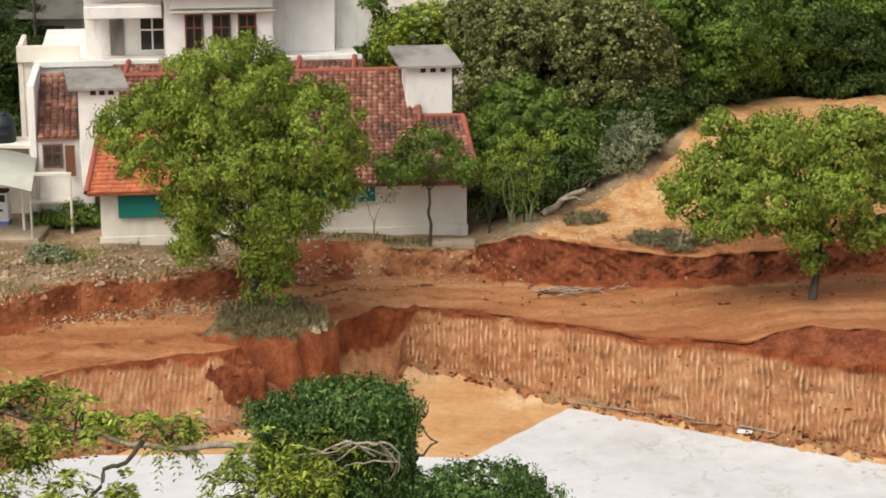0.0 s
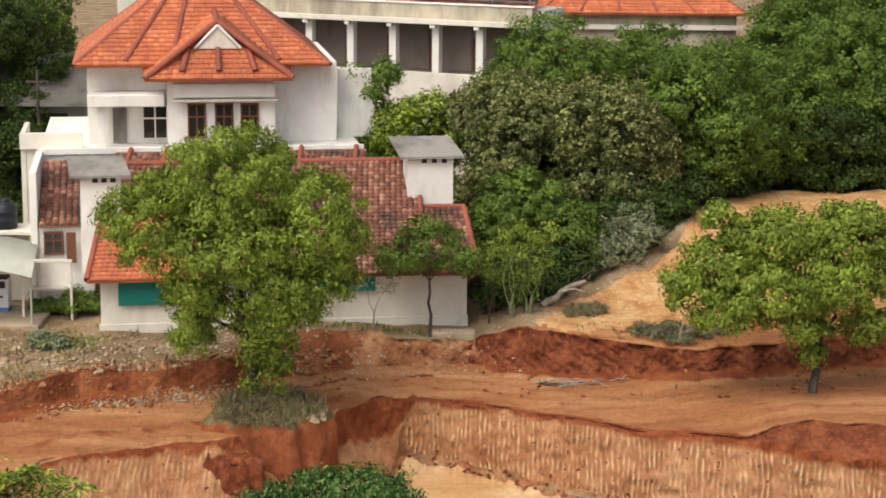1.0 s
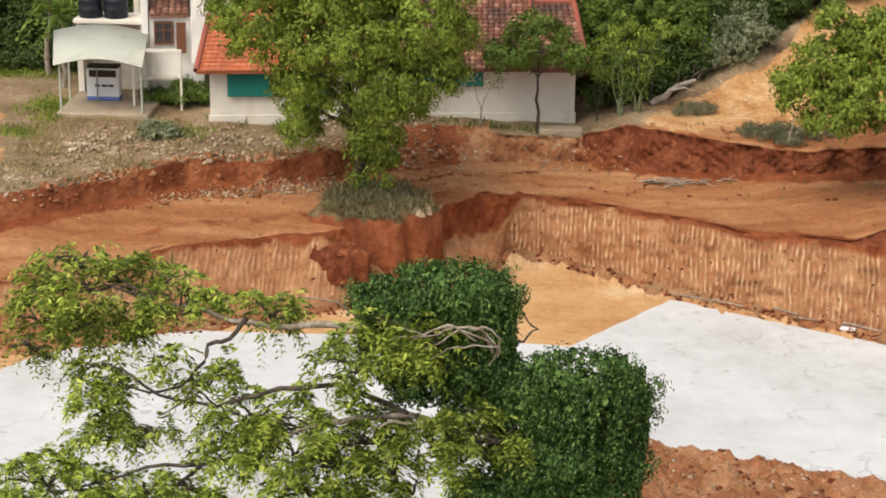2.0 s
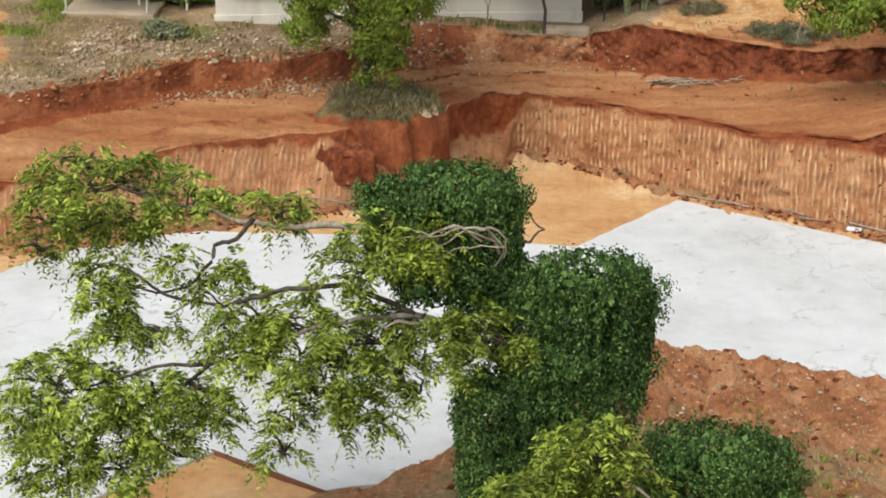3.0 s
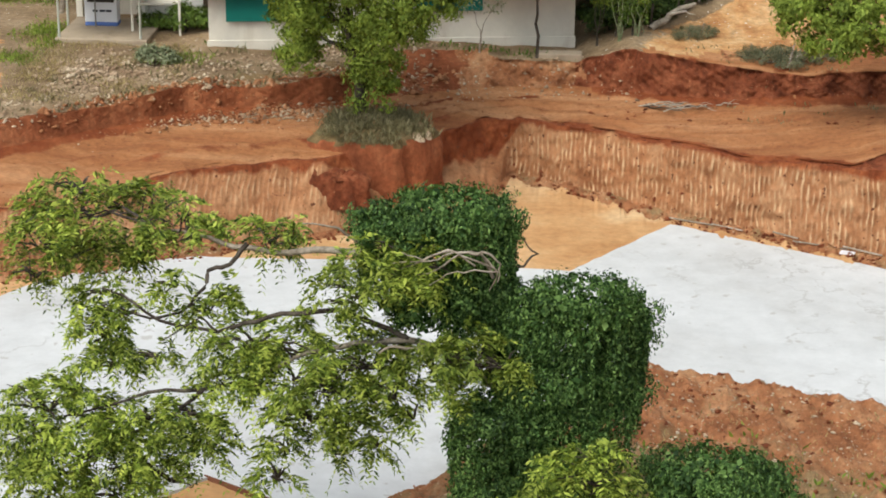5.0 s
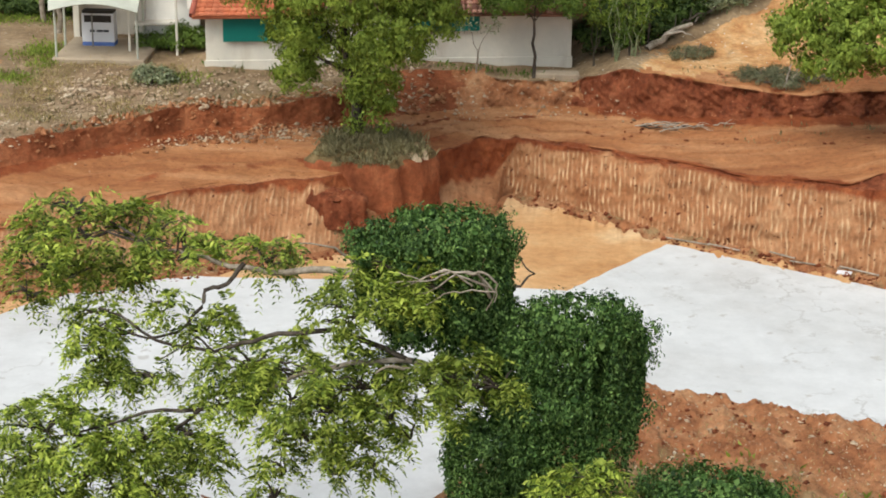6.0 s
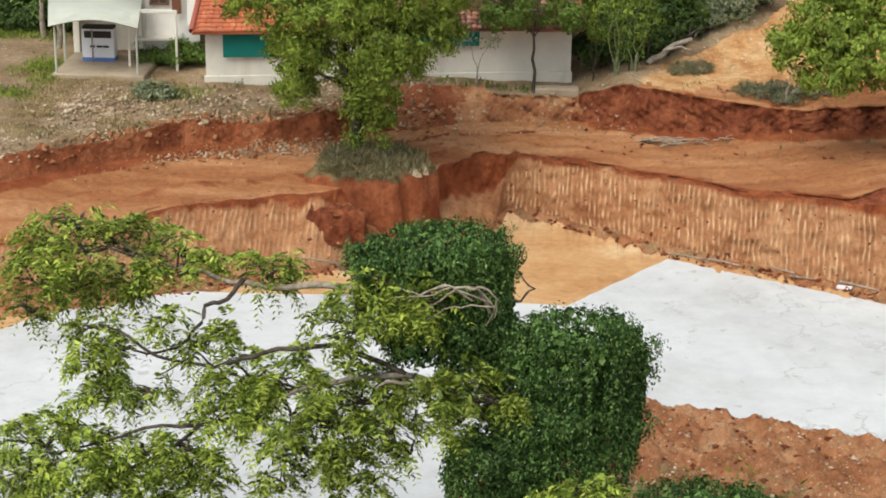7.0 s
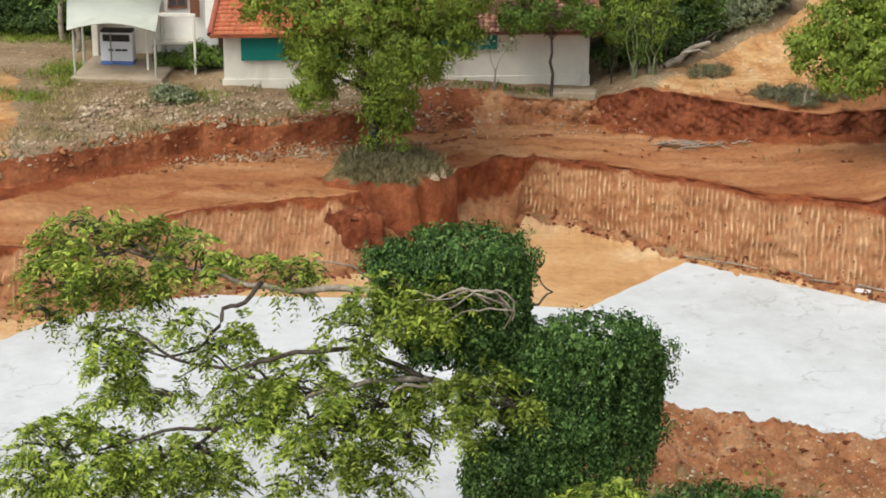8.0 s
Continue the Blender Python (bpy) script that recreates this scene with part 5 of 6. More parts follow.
def roof(parent, corners, mat, w=0.22, d=0.27, name="tiling", thick=0.1, single=None):
    """A tiled slope; corners are eave left, eave right, top right, top left."""
    el, er, tr, tl = [np.array(c, dtype=float) for c in corners]
    along = (er - el) / np.linalg.norm(er - el)
    normal = np.cross(er - el, (tl + tr) / 2 - (el + er) / 2)
    normal /= np.linalg.norm(normal)
    up = np.cross(normal, along)
    rise = float(np.dot((tl + tr) / 2 - (el + er) / 2, up))
    bm = bmesh.new()
    vs = [bm.verts.new(p - normal * 0.02) for p in (el, er, tr, tl)]
    vs += [bm.verts.new(p - normal * thick) for p in (el, er, tr, tl)]
    for q in ((0, 1, 2, 3), (7, 6, 5, 4), (0, 4, 5, 1), (1, 5, 6, 2), (2, 6, 7, 3), (3, 7, 4, 0)):
        bm.faces.new([vs[i] for i in q])
    bmesh.ops.remove_doubles(bm, verts=bm.verts, dist=0.01)
    slope = part("roof_slope", bm, mat, parent)
    tv, tf = tile_mesh(w, d, 0.02 if mat is ORANGE_TILE else 0.055)
    verts, faces = [], []
    shared = None
    made = 0
    rows = max(1, int(rise / d))
    for j in range(rows):
        v = j * d
        s = min(1.0, (v + d * 0.5) / rise)
        left, right = el + (tl - el) * s, er + (tr - er) * s
        x0, x1 = float(np.dot(left - el, along)), float(np.dot(right - el, along))
        n = int((x1 - x0) / w)
        for k in range(n):
            c = el + along * (x0 + (k + 0.5) * (x1 - x0) / n) + up * v + normal * rng.uniform(0.0, 0.012)
            yaw = rng.normal() * 0.02
            ax = along * math.cos(yaw) + up * math.sin(yaw)
            ay = np.cross(normal, ax)
            if single and made < 280 and single(c):
                if shared is None:
                    shared = mesh_of("tile", tv, tf, [mat])
                ob = new("tile", shared)
                ob.parent = slope
                m = Matrix.Identity(4)
                for a, col in enumerate((ax, ay, normal, c)):
                    for b in range(3):
                        m[b][a] = col[b]
                ob.matrix_basis = m
                made += 1
            else:
                verts.append(tv[:, :1] * ax + tv[:, 1:2] * ay + tv[:, 2:3] * normal + c)
                faces.append(tf + 12 * (len(verts) - 1))
    if verts:
        tagged(part(name, mesh_of(name, np.concatenate(verts), np.concatenate(faces), [mat]), None, parent), kind="stuff")
    return slope


def cap(parent, a, b, r=0.1, mat=None):
    part("ridge_cap", tubes("ridge_cap", [([Vector(a), Vector(a).lerp(Vector(b), 0.5), Vector(b)], [r, r, r])], mat or RIDGE, 8), None, parent)


def hip(parent, x0, x1, y0, y1, z, ridge_z, inset, mat, rib=True):
    """A hipped roof over a rectangle."""
    ym = (y0 + y1) / 2
    a, b, c, d = (x0, y0, z), (x1, y0, z), (x1, y1, z), (x0, y1, z)
    r0, r1 = (x0 + inset, ym, ridge_z), (x1 - inset, ym, ridge_z)
    roof(parent, (a, b, r1, r0), mat)
    roof(parent, (d, a, r0, (r0[0], r0[1] + 0.01, r0[2])), mat)
    roof(parent, (b, c, (r1[0], r1[1] + 0.01, r1[2]), r1), mat)
    roof(parent, (c, d, r0, r1), mat)
    for p, q in ((a, r0), (b, r1), (c, r1), (d, r0), (r0, r1)):
        cap(parent, p, q)


HB = Vector((-5.6, 67.0, 0))
TURN = 9.0
SKEW = math.tan(radians(TURN))


def at(x, y, z):
    return (x - HB.x + SKEW * (y - HB.y), y - HB.y, z)


def hbox(x0, x1, y0, y1, z0, z1, bevel=0.015, bm=None):
    off = SKEW * (y0 - HB.y) - HB.x
    return box(x0 + off, x1 + off, y0 - HB.y, y1 - HB.y, z0, z1, bevel, bm)


def window(parent, x0, x1, y, z0, z1, frame_mat=WOOD, panes=2):
    """A casement: frame, mullions and dark panes set into the wall."""
    w = part("window", hbox(x0, x1, y - 0.02, y + 0.06, z0, z1, 0), GLASS, parent)
    t = 0.07
    bm = hbox(x0, x0 + t, y - 0.09, y - 0.022, z0, z1, 0.005)
    hbox(x1 - t, x1, y - 0.09, y - 0.022, z0, z1, 0.005, bm)
    hbox(x0 + t, x1 - t, y - 0.088, y - 0.024, z1 - t, z1, 0.005, bm)
    hbox(x0 + t, x1 - t, y - 0.088, y - 0.024, z0, z0 + t, 0.005, bm)
    for k in range(1, panes):
        xm = x0 + (x1 - x0) * k / panes
        hbox(xm - 0.03, xm + 0.03, y - 0.086, y - 0.026, z0 + t, z1 - t, 0.004, bm)
    zm = z0 + (z1 - z0) * 0.62
    hbox(x0 + t, x1 - t, y - 0.082, y - 0.03, zm - 0.03, zm + 0.03, 0.004, bm)
    part("window_frame", bm, frame_mat, w)
    return w


house = thing("house", tuple(HB), "white two-storey house with stepped red tile roofs", "house", turn=TURN)
# lower front range
part("wall", hbox(-12.2, 0.95, 67.2, 67.45, -0.8, 2.1), OLD_WHITE, house)
part("plinth", hbox(-12.25, 1.0, 67.12, 67.198, -0.8, 0.2), OLD_WHITE, house)
part("wall", hbox(-12.2, -11.95, 67.45, 75.5, -0.8, 2.4), WHITE, house)
part("wall", hbox(0.7, 0.95, 67.45, 75.5, -0.4, 2.1), OLD_WHITE, house)
part("tarpaulin", hbox(-11.55, -8.0, 67.02, 67.06, 0.9, 1.8, 0.01), TEAL, house, "teal sheet under the eaves")
part("tarpaulin", hbox(-4.8, -2.4, 67.02, 67.06, 1.2, 1.8, 0.01), TEAL, house, "teal sheet under the eaves")
roof(house, (at(-12.55, 66.6, 1.9), at(-8.0, 66.6, 1.9), at(-8.0, 70.14, 3.808), at(-12.55, 70.14, 3.808)), ORANGE_TILE, 0.21, 0.23)
roof(house, (at(-12.55, 70.15, 3.813), at(-8.0, 70.15, 3.813), at(-8.0, 72.5, 5.08), at(-12.55, 72.5, 5.08)), BROWN_TILE, 0.21, 0.23)
roof(house, (at(-7.97, 66.6, 1.9), at(-0.75, 66.6, 1.9), at(-0.95, 72.5, 5.08), at(-7.97, 72.5, 5.08)), BROWN_TILE, w=0.21, d=0.23, single=lambda c: c[0] > 2.2 and c[1] > 2.6)
roof(house, (at(-0.7, 66.6, 1.86), at(1.4, 66.6, 1.86), at(0.8, 70.1, 3.62), at(-0.7, 70.1, 3.62)), BROWN_TILE, 0.21, 0.23)
cap(house, at(-0.72, 66.6, 1.95), at(-0.92, 72.5, 5.12), 0.1)
cap(house, at(-0.7, 70.1, 3.7), at(0.85, 70.1, 3.68), 0.1)
cap(house, at(1.4, 66.6, 1.9), at(0.82, 70.1, 3.68), 0.11)
cap(house, at(-12.55, 66.6, 1.95), at(-12.55, 72.5, 5.12), 0.11)
cap(house, at(-12.55, 72.5, 5.12), at(-0.95, 72.5, 5.12), 0.11)
part("wall", hbox(-12.1, -0.95, 72.6, 72.8, 2.0, 4.9), WHITE, house)
# vent towers


def vent_tower(x0, x1, y0, y1, z0, z_front, z_back):
    body = part("vent_tower", hbox(x0, x1, y0, y1, z0, z_front, 0.02), WHITE, house)
    bm = bmesh.new()
    o = 0.28
    low = [at(x0 - o, y0 - o, z_front), at(x1 + o * 1.5, y0 - o, z_front), at(x1 - o * 0.6, y1 + o, z_back), at(x0 - o * 2.8, y1 + o, z_back)]
    vs = [bm.verts.new(p) for p in low] + [bm.verts.new((p[0], p[1], p[2] + 0.09)) for p in low]
    for q in ((3, 2, 1, 0), (4, 5, 6, 7), (0, 1, 5, 4), (1, 2, 6, 5), (2, 3, 7, 6), (3, 0, 4, 7)):
        bm.faces.new([vs[i] for i in q])
    part("slab_roof", bm, GREY, body, "weathered grey concrete slab")
    wedge = bmesh.new()
    for x in (x0 + 0.02, x1 - 0.14):
        p = [at(x, y0, z_front), at(x, y1, z_front), at(x, y1, z_front + (z_back - z_front) * 0.75)]
        q = [at(x + 0.12, y0, z_front), at(x + 0.12, y1, z_front), at(x + 0.12, y1, z_front + (z_back - z_front) * 0.75)]
        v = [wedge.verts.new(c) for c in p + q]
        for fidx in ((0, 1, 2), (5, 4, 3), (0, 3, 4, 1), (1, 4, 5, 2), (2, 5, 3, 0)):
            wedge.faces.new([v[i] for i in fidx])
    part("gable", wedge, WHITE, body)
    n = 3
    for k in range(n):
        xm = x0 + (x1 - x0) * (0.3 + 0.22 * k)
        part("vent", hbox(xm, xm + 0.2, y0 - 0.012, y0 + 0.05, z_front - 0.2, z_front - 0.03, 0), DARK, body)


vent_tower(-1.3, 0.42, 70.4, 71.8, 2.6, 5.5, 6.0)
vent_tower(-13.2, -11.75, 69.3, 70.6, 1.6, 5.15, 5.6)
# side yard block
part("wall", hbox(-15.0, -13.0, 70.6, 70.8, -0.3, 3.1), WHITE, house)
part("wall", hbox(-15.25, -15.0, 70.5, 75.9, -0.3, 5.15), WHITE, house)
roof(house, (at(-14.95, 70.4, 3.2), at(-13.5, 70.4, 3.2), at(-14.15, 74.6, 5.0), at(-15.6, 74.6, 5.0)), BROWN_TILE, 0.21, 0.23)
window(house, -14.8, -14.1, 70.58, 2.1, 2.95)
part("shutter", hbox(-13.95, -13.6, 70.3, 70.36, 1.8, 2.95), WOOD, house)
part("sunshade", hbox(-15.3, -13.7, 70.0, 70.59, 0.85, 0.95), OLD_WHITE, house)
part("sunshade", hbox(-15.3, -13.7, 70.1, 70.59, 0.35, 0.42), GREY, house)
# terrace and upper floor
part("terrace", hbox(-16.0, -3.3, 75.9, 86, 0.0, 5.15), WHITE, house)
part("coping", hbox(-16.05, -3.2, 75.75, 75.898, 5.0, 5.25), WHITE, house)
roof(house, (at(-13.0, 73.2, 4.3), at(-3.1, 73.2, 4.3), at(-3.1, 75.7, 5.1), at(-13.0, 75.7, 5.1)), BROWN_TILE)
for x in (-12.4, -11.0, -5.7, -3.5):
    cap(house, at(x, 73.2, 4.4), at(x, 75.7, 5.2), 0.1)
part("wall", hbox(-14.4, -4.4, 77.6, 86.0, 5.15, 8.4), WHITE, house)
part("wall", hbox(-4.4, -3.0, 78.6, 78.8, 5.15, 8.0), WHITE, house)
part("parapet", hbox(-16.9, -14.45, 76.6, 76.8, 5.1, 5.75), OLD_WHITE, house)
part("parapet", hbox(-16.9, -16.7, 76.8, 80.0, 0, 5.75), OLD_WHITE, house)
part("wall", hbox(-16.69, -16.01, 76.82, 77.0, -0.3, 5.09), OLD_WHITE, house)
bay = part("bay", hbox(-11.0, -6.75, 75.95, 77.598, 5.2, 8.0), WHITE, house)
for x in (-10.2, -9.13, -8.12):
    window(bay, x, x + 0.72, 75.94, 5.55, 6.95)
part("sunshade", hbox(-10.7, -6.6, 75.5, 75.948, 7.05, 7.13), OLD_WHITE, bay)
part("fascia", hbox(-10.75, -6.75, 75.7, 75.94, 7.2, 7.75), WHITE, bay)
part("canopy", hbox(-14.1, -11.1, 75.9, 77.59, 6.85, 7.3), WHITE, house)
window(house, -12.25, -11.2, 77.58, 5.3, 6.7, WHITE, 2)
part("door", hbox(-13.4, -12.85, 77.5, 77.59, 5.2, 6.6), GREY, house)
part("column", hbox(-13.75, -13.5, 76.2, 76.45, 5.15, 6.85), WHITE, house)
hip(house, -7.6, 2.5, 9.2, 19.2, 8.42, 11.9, 4.6, ORANGE_TILE)
# the bay's own roof with its gablet
bx0, bx1 = -11.7 - HB.x + 1.25, -5.95 - HB.x + 1.25
bm_mid = (bx0 + bx1) / 2
front, back = 74.9 - HB.y, 80.2 - HB.y
roof(house, ((bx0, front, 8.0), (bx1, front, 8.0), (bm_mid + 0.85, front + 1.5, 9.25), (bm_mid - 0.85, front + 1.5, 9.25)), ORANGE_TILE)
peak_f, peak_b = (bm_mid, front + 1.45, 10.15), (bm_mid, back + 1, 10.5)
roof(house, ((bx0, back, 8.6), (bx0, front, 8.0), peak_f, peak_b), ORANGE_TILE)
roof(house, ((bx1, front, 8.0), (bx1, back, 8.6), peak_b, peak_f), ORANGE_TILE)
bm = bmesh.new()
g = [bm.verts.new(p) for p in ((bm_mid - 0.8, front + 1.1, 9.1), (bm_mid + 0.8, front + 1.1, 9.1), (bm_mid, front + 1.1, 9.95))]
bm.faces.new(g)
g2 = [bm.verts.new((v.co.x, v.co.y + 0.3, v.co.z)) for v in g]
bm.faces.new(g2[::-1])
for i in range(3):
    bm.faces.new((g[i], g2[i], g2[(i + 1) % 3], g[(i + 1) % 3]))
part("gablet", bm, OLD_WHITE, house)
for p, q in (((bx0, front, 8.05), peak_f), ((bx1, front, 8.05), peak_f), (peak_f, peak_b)):
    cap(house, p, q, 0.12)
for s in (-0.33, 0.0, 0.33):
    cap(house, (bm_mid + s * 4.3, front + 0.15, 8.3), (bm_mid + s * 3.6, front + 1.1, 9.1), 0.12)
cap(house, (bm_mid - 0.9, front + 1.05, 9.12), (bm_mid, front + 1.05, 10.02), 0.06, WHITE)
cap(house, (bm_mid + 0.9, front + 1.05, 9.12), (bm_mid, front + 1.05, 10.02), 0.06, WHITE)

for s in (-0.62, -0.25, 0.62):
    cap(house, (-2.55 + s * 4.9, 9.35, 8.6), (-2.55 + s * 2.0, 12.8, 10.98), 0.11)

# ---- shelter and its board ----
hut = thing("shelter", (-16.0, 67.6, 0.0), "small open shelter with a curved pale sheet roof", "shelter")
for x in (-1.6, 1.35):
    for y in (-1.1, 1.2):
        top_z = 1.93 if y < 0 else 2.4
        part("post", tubes("post", [([Vector((x - 0.25 * (y > 0), y, -0.2)), Vector((x - 0.25 * (y > 0), y, top_z))], [0.045, 0.045])], TIN, 8), None, hut)
    part("rafter", tubes("rafter", [([Vector((x, -1.1, 1.9)), Vector((x - 0.25, 1.2, 2.36))], [0.03, 0.03])], TIN, 6), None, hut)
rv, rf = [], []
for j in range(13):
    u = j / 12
    for y in (-1.5, 1.6):
        for k in (0, 1):
            rv.append((-1.72 + 3.2 * u - (0.75 - 0.35 * u if y > 0 else 0), y, 1.85 + 0.28 * math.sin(math.pi * u) + (0.62 if y > 0 else 0) + 0.04 * k))
    if j:
        a, b = 4 * (j - 1), 4 * j
        rf += [(a, b, b + 2, a + 2), (a + 1, a + 3, b + 3, b + 1), (a, a + 1, b + 1, b), (a + 2, b + 2, b + 3, a + 3)]
part("sheet_roof", mesh_of("sheet_roof", rv, rf, [TIN]), None, hut)
part("floor_slab", box(-1.75, 1.6, -1.3, 2.2, -0.3, 0.1, 0.03), TAN, hut, "tan cement floor slab")
kiosk = thing("notice_cabinet", (-16.5, 68.4, 0.1), "white metal cabinet with a blue base band and printed board", "cabinet")
part("body", box(-0.6, 0.6, -0.02, 0.5, 0.14, 1.2), BOARD, kiosk)
part("base_band", box(-0.6, 0.6, -0.035, 0.5, 0.0, 0.138), BLUE, kiosk)
part("glass_panel", box(-0.5, 0.5, -0.04, -0.022, 0.88, 1.14, 0.004), DARK, kiosk)
part("post", box(-0.2, -0.15, -0.2, -0.15, 0, 1.25, 0.004), GREY, kiosk)
for k, (x, w) in enumerate(((-0.3, 0.18), (-0.05, 0.22), (0.2, 0.2))):
    part("printed_bar", box(x, x + w, -0.034, -0.022, 0.52, 0.6, 0), BLACK, kiosk)
part("top_board", box(-0.58, 0.58, 0.0, 0.46, 1.204, 1.3, 0.01), DARK, kiosk, "dark top board")
gate = thing("pipe_frame", (-13.45, 67.7, 0.0), "thin white pipe frame beside the house corner", "frame")
for x in (0.0, -1.75):
    part("upright", tubes("upright", [([Vector((x, 0, -0.2)), Vector((x, 0, 2.1))], [0.05, 0.05])], OLD_WHITE, 8), None, gate)
part("beam", box(-1.8, 0.05, -0.06, 0.06, 2.1, 2.22, 0.01), OLD_WHITE, gate)
sheet_v, sheet_f = [], []
for i in range(9):
    for j in range(6):
        sheet_v.append((0.13 * i - 0.5, 0.13 * j - 0.35, 0.06 + 0.16 * noise.noise((i * 0.6, j * 0.7, 3.0)) + 0.12 * noise.noise((i * 1.3, j * 1.5, 8.0)) + 0.1 * math.sin(i * 0.4)))
        if i and j:
            a = i * 6 + j
            sheet_f.append((a - 7, a - 1, a, a - 6))
crumple = thing("discarded_sheet", (-14.15, 69.1, 0.2), "crumpled pale plastic sheet lying among weeds", "sheet")
cloth = part("sheet", mesh_of("sheet", sheet_v, sheet_f, [OLD_WHITE], None, True), None, crumple)
cloth.modifiers.new("thickness", "SOLIDIFY").thickness = 0.02
stand = thing("tank_stand", (-16.6, 70.4, 0), "white slab stand that carries two water tanks", "stand")
part("slab", box(-1.25, 1.5, -0.7, 0.9, 2.7, 2.85), OLD_WHITE, stand)
for x in (-1.1, 1.3):
    part("pillar", box(x - 0.12, x + 0.12, -0.4, 0.6, -0.1, 2.7), OLD_WHITE, stand)
part("wall", box(-1.1, 1.3, 0.6, 0.75, -0.1, 2.7), OLD_WHITE, stand)


def tank(x, y, z, label):
    ob = thing("water_tank", (x, y, z), label, "water tank", "water tanks on the stand")
    prof = [(0.42, 0), (0.45, 0.05), (0.44, 0.3), (0.46, 0.33), (0.44, 0.36), (0.44, 0.62), (0.46, 0.65), (0.44, 0.68), (0.43, 0.85), (0.25, 1.0), (0.2, 1.02), (0.2, 1.08)]
    v, f_ = [], []
    for i, (r, h) in enumerate(prof):
        for k in range(20):
            v.append((r * math.cos(k * math.pi / 10), r * math.sin(k * math.pi / 10), h))
            if i:
                p, q = (i - 1) * 20 + k, (i - 1) * 20 + (k + 1) % 20
                f_.append((p, q, q + 20, p + 20))
    part("barrel", mesh_of("barrel", v, f_, [BLACK], None, True), None, ob)
    lid = bmesh.new()
    bmesh.ops.create_cone(lid, cap_ends=True, segments=20, radius1=0.22, radius2=0.18, depth=0.06, matrix=Matrix.Translation((0, 0, 1.1)))
    part("lid", lid, BLACK, ob)


tank(-17.3, 70.3, 2.85, "dark blue-black ribbed plastic water tank")
tank(-16.35, 70.3, 2.85, "dark blue-black ribbed plastic water tank")

# ---- buildings behind ----
rear = thing("rear_building", (-8.1, 90.0, 0.5), "long white colonnaded building with a stained cornice", "building", turn=-24)
part("wall", box(-2, 13.0, 1.6, 4, -1, 9.4), OLD_WHITE, rear)
part("wall", box(-2, 13.0, 0.0, 0.25, -1, 6.5), OLD_WHITE, rear)
part("cornice", box(-2.3, 13.2, -0.45, 1.6, 8.72, 8.95), OLD_WHITE, rear)
part("parapet", box(-2.2, 13.1, -0.2, 0.0, 8.95, 9.6), CREAM, rear, "stained cream parapet")
# Flat dark sheet on the wall that paints the recess's shade.
part("room_shade", box(-1.9, 12.9, 1.4, 1.596, 6.3, 8.72, 0), DIM, rear)
for k in range(7):
    part("column", box(-0.4 + 2.15 * k, -0.05 + 2.15 * k, 0.0, 0.4, 6.5, 8.72), WHITE, rear)
    part("shutter", box(1.05 + 2.15 * k, 1.6 + 2.15 * k, 1.33, 1.396, 6.5, 8.0), WOOD, rear)
    part("screen", box(-0.05 + 2.15 * k, 1.0 + 2.15 * k, 1.34, 1.39, 6.5, 8.6), DIM, rear)
roof(rear, ((-2, 0.9, 9.5), (12.8, 0.9, 9.5), (11.8, 5.2, 11.2), (-1.5, 5.2, 11.2)), PINK_TILE)
for x in (-0.5, 1.6):
    cap(rear, (x, 1.0, 9.62), (x + 0.15, 5.0, 11.2), 0.08)
for k in range(7):
    part("corbel", box(-0.35 + 2.15 * k, -0.1 + 2.15 * k, -0.4, -0.004, 8.55, 8.716), WHITE, rear)
part("coping", box(-2.25, 13.15, -0.26, 0.06, 9.604, 9.68), WHITE, rear)
REAR = rear.matrix_basis
barrel = tagged(new("roof_barrel"), "white drum lying on its side behind a stained parapet", "water tank")
barrel.matrix_basis = REAR @ pose(2.9, 0.55, 9.95, 0, 90, 0)
ring_v, ring_f = tube([(0, 0, 0.02), (0, 0, 0), (0, 0, 0.1), (0, 0, 0.75), (0, 0, 1.45), (0, 0, 1.55), (0, 0, 1.53)], [0.02, 0.25, 0.31, 0.32, 0.31, 0.25, 0.02], 18)
part("drum", mesh_of("drum", [tuple(p) for p in ring_v], ring_f, [BOARD], None, True), None, barrel)
part("cap", mesh_of("cap", *[[tuple(p) for p in q] if i == 0 else q for i, q in enumerate(tube([(0, 0, 1.54), (0, 0, 1.55), (0, 0, 1.62), (0, 0, 1.621)], [0.01, 0.13, 0.13, 0.01], 14))], [BLACK], None, True), None, barrel)
solar = tagged(new("solar_heater"), "row of dark solar panels on a thin steel rack", "solar panel")
solar.matrix_basis = REAR @ pose(7.0, 0.75, 9.7)
for k in range(4):
    bm = box(1.42 * k, 1.42 * k + 1.36, 0, 1.5, -0.03, 0.03, 0.008)
    bm.transform(Matrix.Translation((0, 0, 0.35)) @ Matrix.Rotation(radians(26), 4, "X"))
    panel = part("panel", bm, GLASS, solar)
    bm = box(1.42 * k - 0.01, 1.42 * k + 1.37, -0.05, -0.004, -0.05, 0.05, 0.008)
    bm.transform(Matrix.Translation((0, 0, 0.35)) @ Matrix.Rotation(radians(26), 4, "X"))
    part("edge_bar", bm, BOARD, panel)
for x in (0.0, 1.9, 3.8, 5.6):
    part("leg", tubes("leg", [([Vector((x, 0.02, -0.2)), Vector((x, 0.02, 0.34))], [0.03, 0.03])], GREY, 6), None, solar)
    part("leg", tubes("leg", [([Vector((x, 1.3, 0.1)), Vector((x, 1.3, 0.95))], [0.03, 0.03])], GREY, 6), None, solar)
part("rail", tubes("rail", [([Vector((-0.2, -0.1, 0.1)), Vector((5.9, -0.1, 0.1))], [0.025, 0.025])], GREY, 6), None, solar)
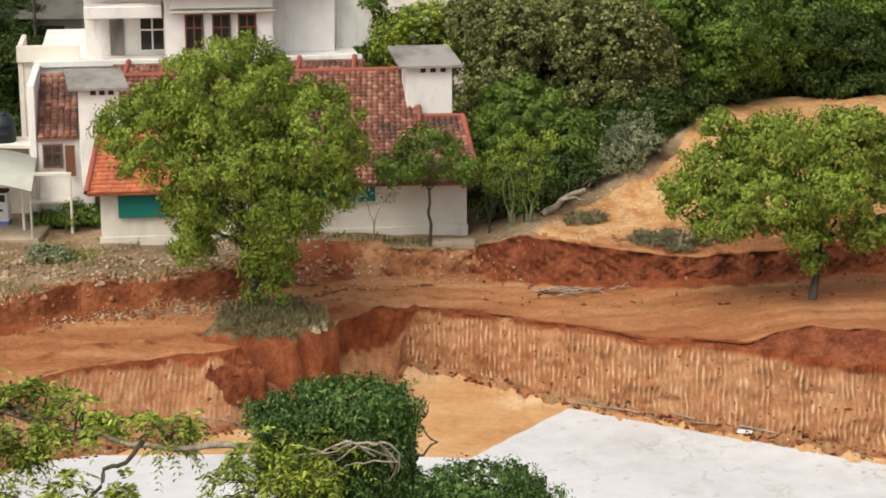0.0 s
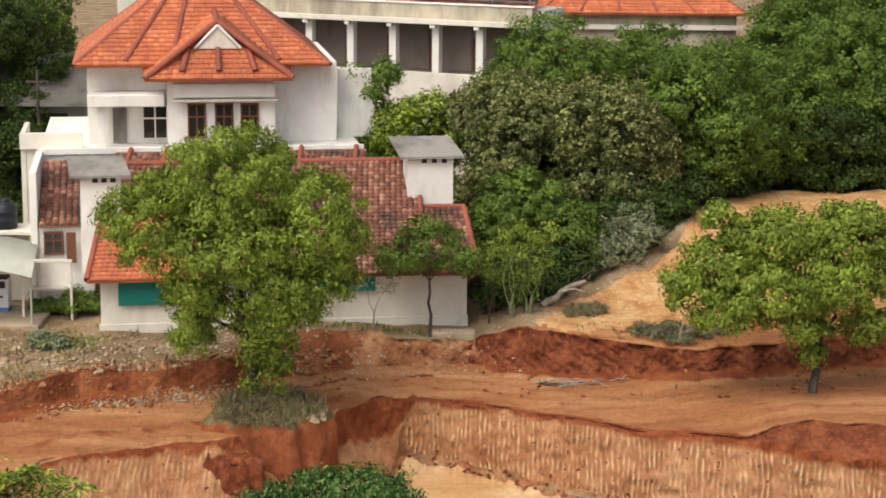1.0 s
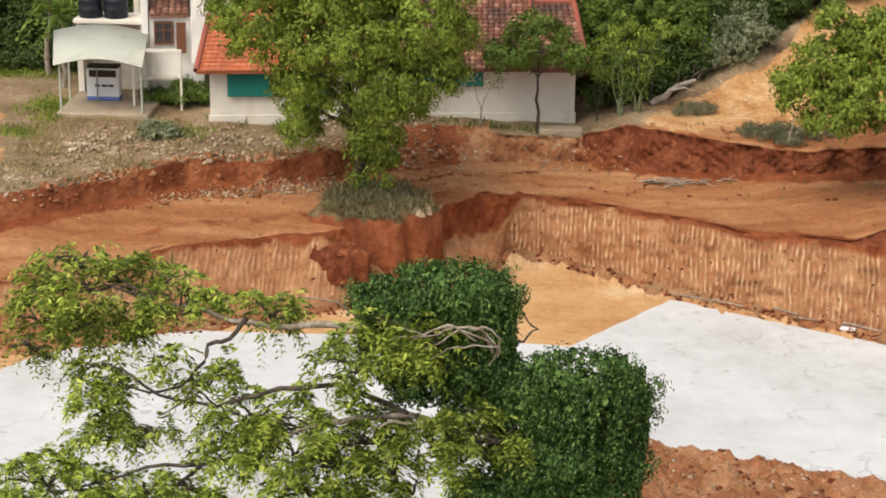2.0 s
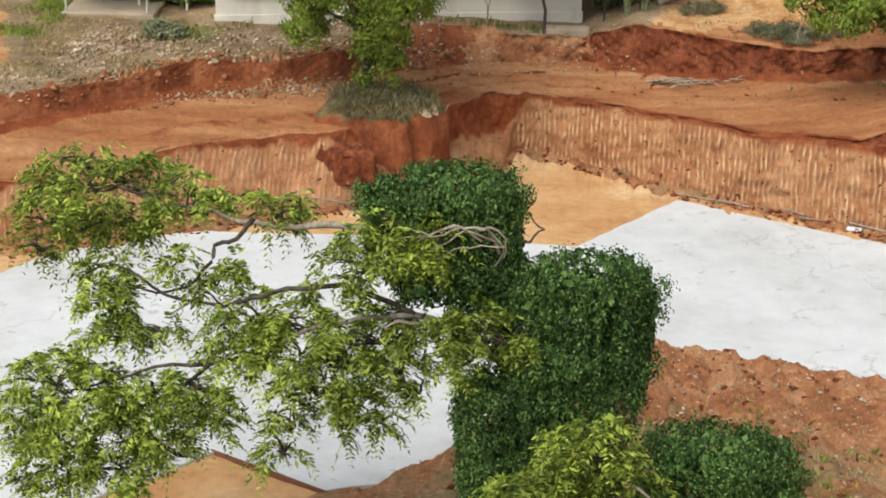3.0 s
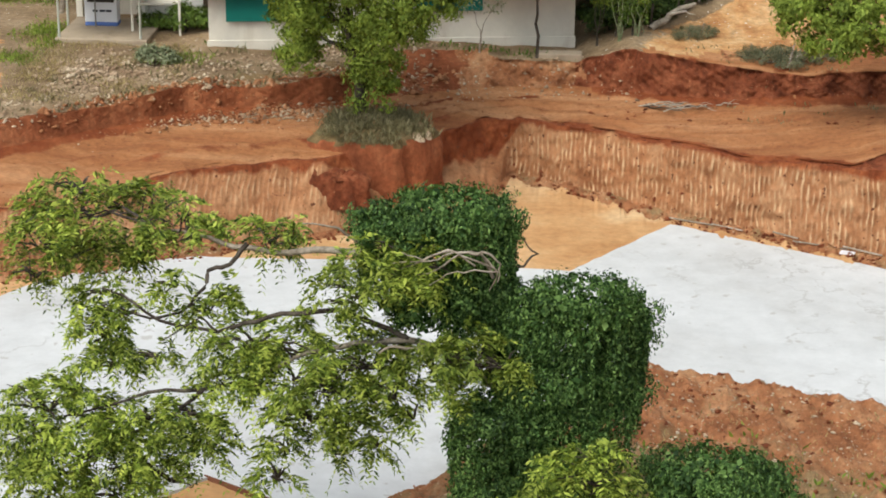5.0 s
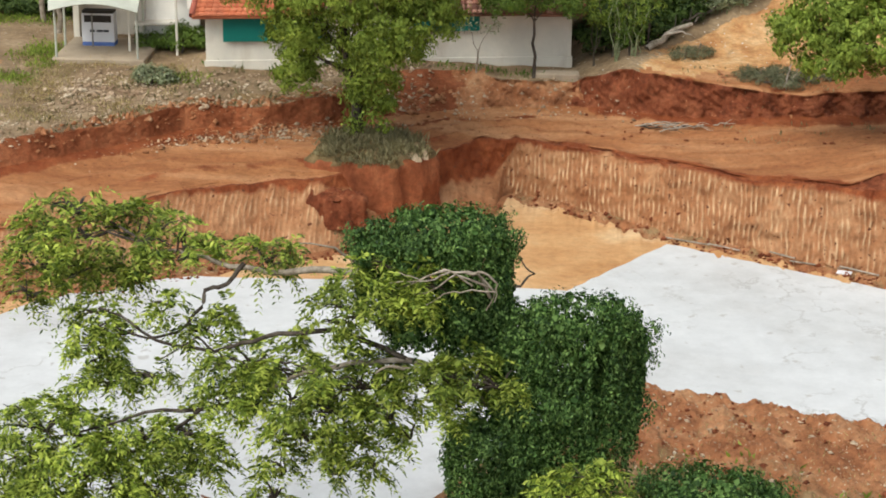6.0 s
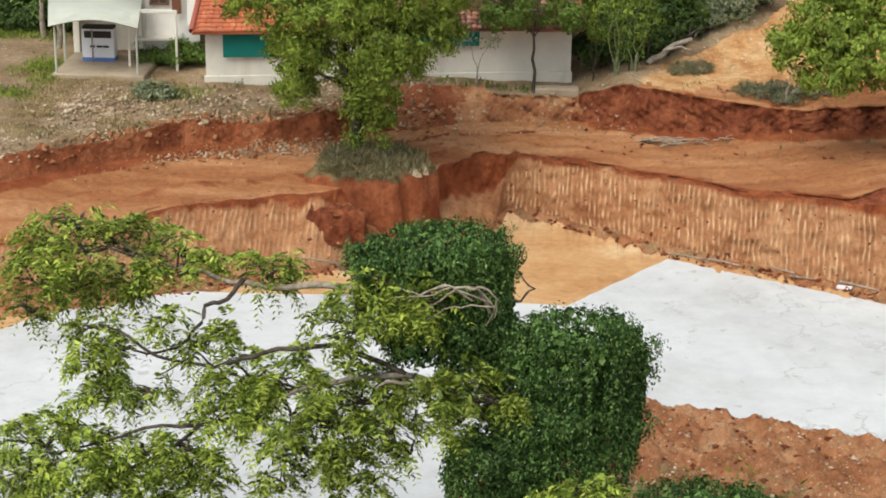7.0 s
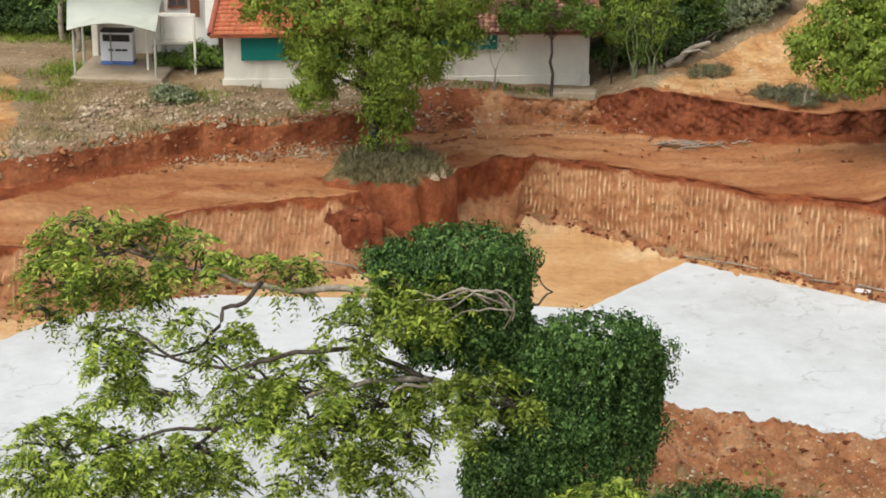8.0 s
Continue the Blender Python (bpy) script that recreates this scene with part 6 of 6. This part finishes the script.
red_house = thing("red_roofed_house", (10.0, 100.0, 0.35), "pale house with a bright orange tile roof", "house")
part("wall", box(-6.4, 5.2, 0.6, 10, -0.5, 8.35), CREAM, red_house)
part("cornice", box(-6.6, 5.5, 0.3, 0.6, 7.5, 7.75), OLD_WHITE, red_house)
hip(red_house, -7.0, 5.7, 0.0, 10.5, 8.35, 11.6, 4.8, ORANGE_TILE)
for x in (-5.0, -3.0, -1.0, 1.0, 3.0):
    cap(red_house, (x, 0.1, 8.45), (-0.65 + (x + 0.65) * 0.45, 3.4, 10.4), 0.09)
grey_house = thing("grey_building", (-18.5, 86.0, 0), "grey low building with a sheet roof", "building")
part("wall", box(-5, 2.3, 0, 6, -0.5, 5.6), GREY, grey_house)
bm = bmesh.new()
vs = [bm.verts.new(p) for p in ((-5.4, -0.8, 5.5), (2.7, -0.8, 5.5), (2.7, 5, 7.4), (-5.4, 5, 7.4))]
bm.faces.new(vs)
bmesh.ops.solidify(bm, geom=bm.faces[:], thickness=0.08)
part("roof", bm, GREY, grey_house)
part("window", box(-4, 1.5, -0.02, 0.1, 4.4, 5.1, 0), DARK, grey_house)
white_block = thing("white_building", (-12.0, 101.0, 0), "plain white building behind the house", "building")
part("wall", box(-5.2, 6, 0, 8, -0.5, 12.5), OLD_WHITE, white_block)
pole = thing("lamp_pole", (19.50, 78.0, ground_z(19.50, 78.0)), "tall grey steel pole on the heap", "pole")
part("shaft", tubes("shaft", [([Vector((0, 0, -0.3)), Vector((0, 0, 6)), Vector((0, 0, 12))], [0.09, 0.08, 0.07])], GREY, 12), None, pole)
log = thing("fallen_log", (3.9, 68.2, ground_z(3.9, 68.2)), "fallen grey dead trunk at the heap's foot", "log")
part("stem", tubes("stem", [(bend((-0.3, -0.2, 0.05), (1.3, 0.5, 0.85), 0.05, 6, 3), [0.14, 0.13, 0.12, 0.11, 0.1, 0.09, 0.07])], PALE_BARK, 8), None, log)
part("branch", tubes("branch", [(bend((0.3, 0.1, 0.5), (1.3, 0.3, 0.5), 0.1, 5, 4), [0.07, 0.06, 0.05, 0.04, 0.03, 0.02])], DEADWOOD, 6), None, log)
board = thing("formwork_board", (-6.05, 38.0, -3.3), "long brown timber formwork board at the slab's edge", "board", turn=-32.2)
part("plank", box(-1.75, 1.75, -0.04, 0.0, -0.05, 0.1, 0.008), WOOD, board)
post = thing("utility_pole", (-17.9, 84.0, 0), "thin dark utility pole with a crossbar", "pole")
part("shaft", tubes("shaft", [([Vector((0, 0, -0.2)), Vector((0, 0, 4)), Vector((0, 0, 7.3))], [0.09, 0.08, 0.06])], BARK, 8), None, post)
part("crossbar", box(-0.5, 0.5, -0.05, 0.05, 6.7, 6.8, 0.01), BARK, post)
for i, (x, y, turn, long) in enumerate(((4.6, 57.75, -24, 1.5), (5.7, 57.1, -31, 1.1), (8.4, 55.75, -20, 1.7), (9.6, 55.1, -34, 1.3), (7.4, 56.2, -38, 0.9))):
    lath = thing("timber_lath", (x, y, ground_z(x, y) + 0.05), "weathered timber lath lying at the slab's far edge", "board", "laths at the slab's edge", turn=turn)
    part("lath", box(-long / 2, long / 2, -0.025, 0.025, -0.02, 0.02, 0.006), DEADWOOD if i % 2 else PALE_BARK, lath)
offcut = thing("board_offcut", (9.15, 55.05, ground_z(9.15, 55.05) + 0.06), "pale square board offcut on the clods", "board", turn=-20)
part("board", box(-0.22, 0.22, -0.13, 0.13, -0.02, 0.03, 0.008), BOARD, offcut)
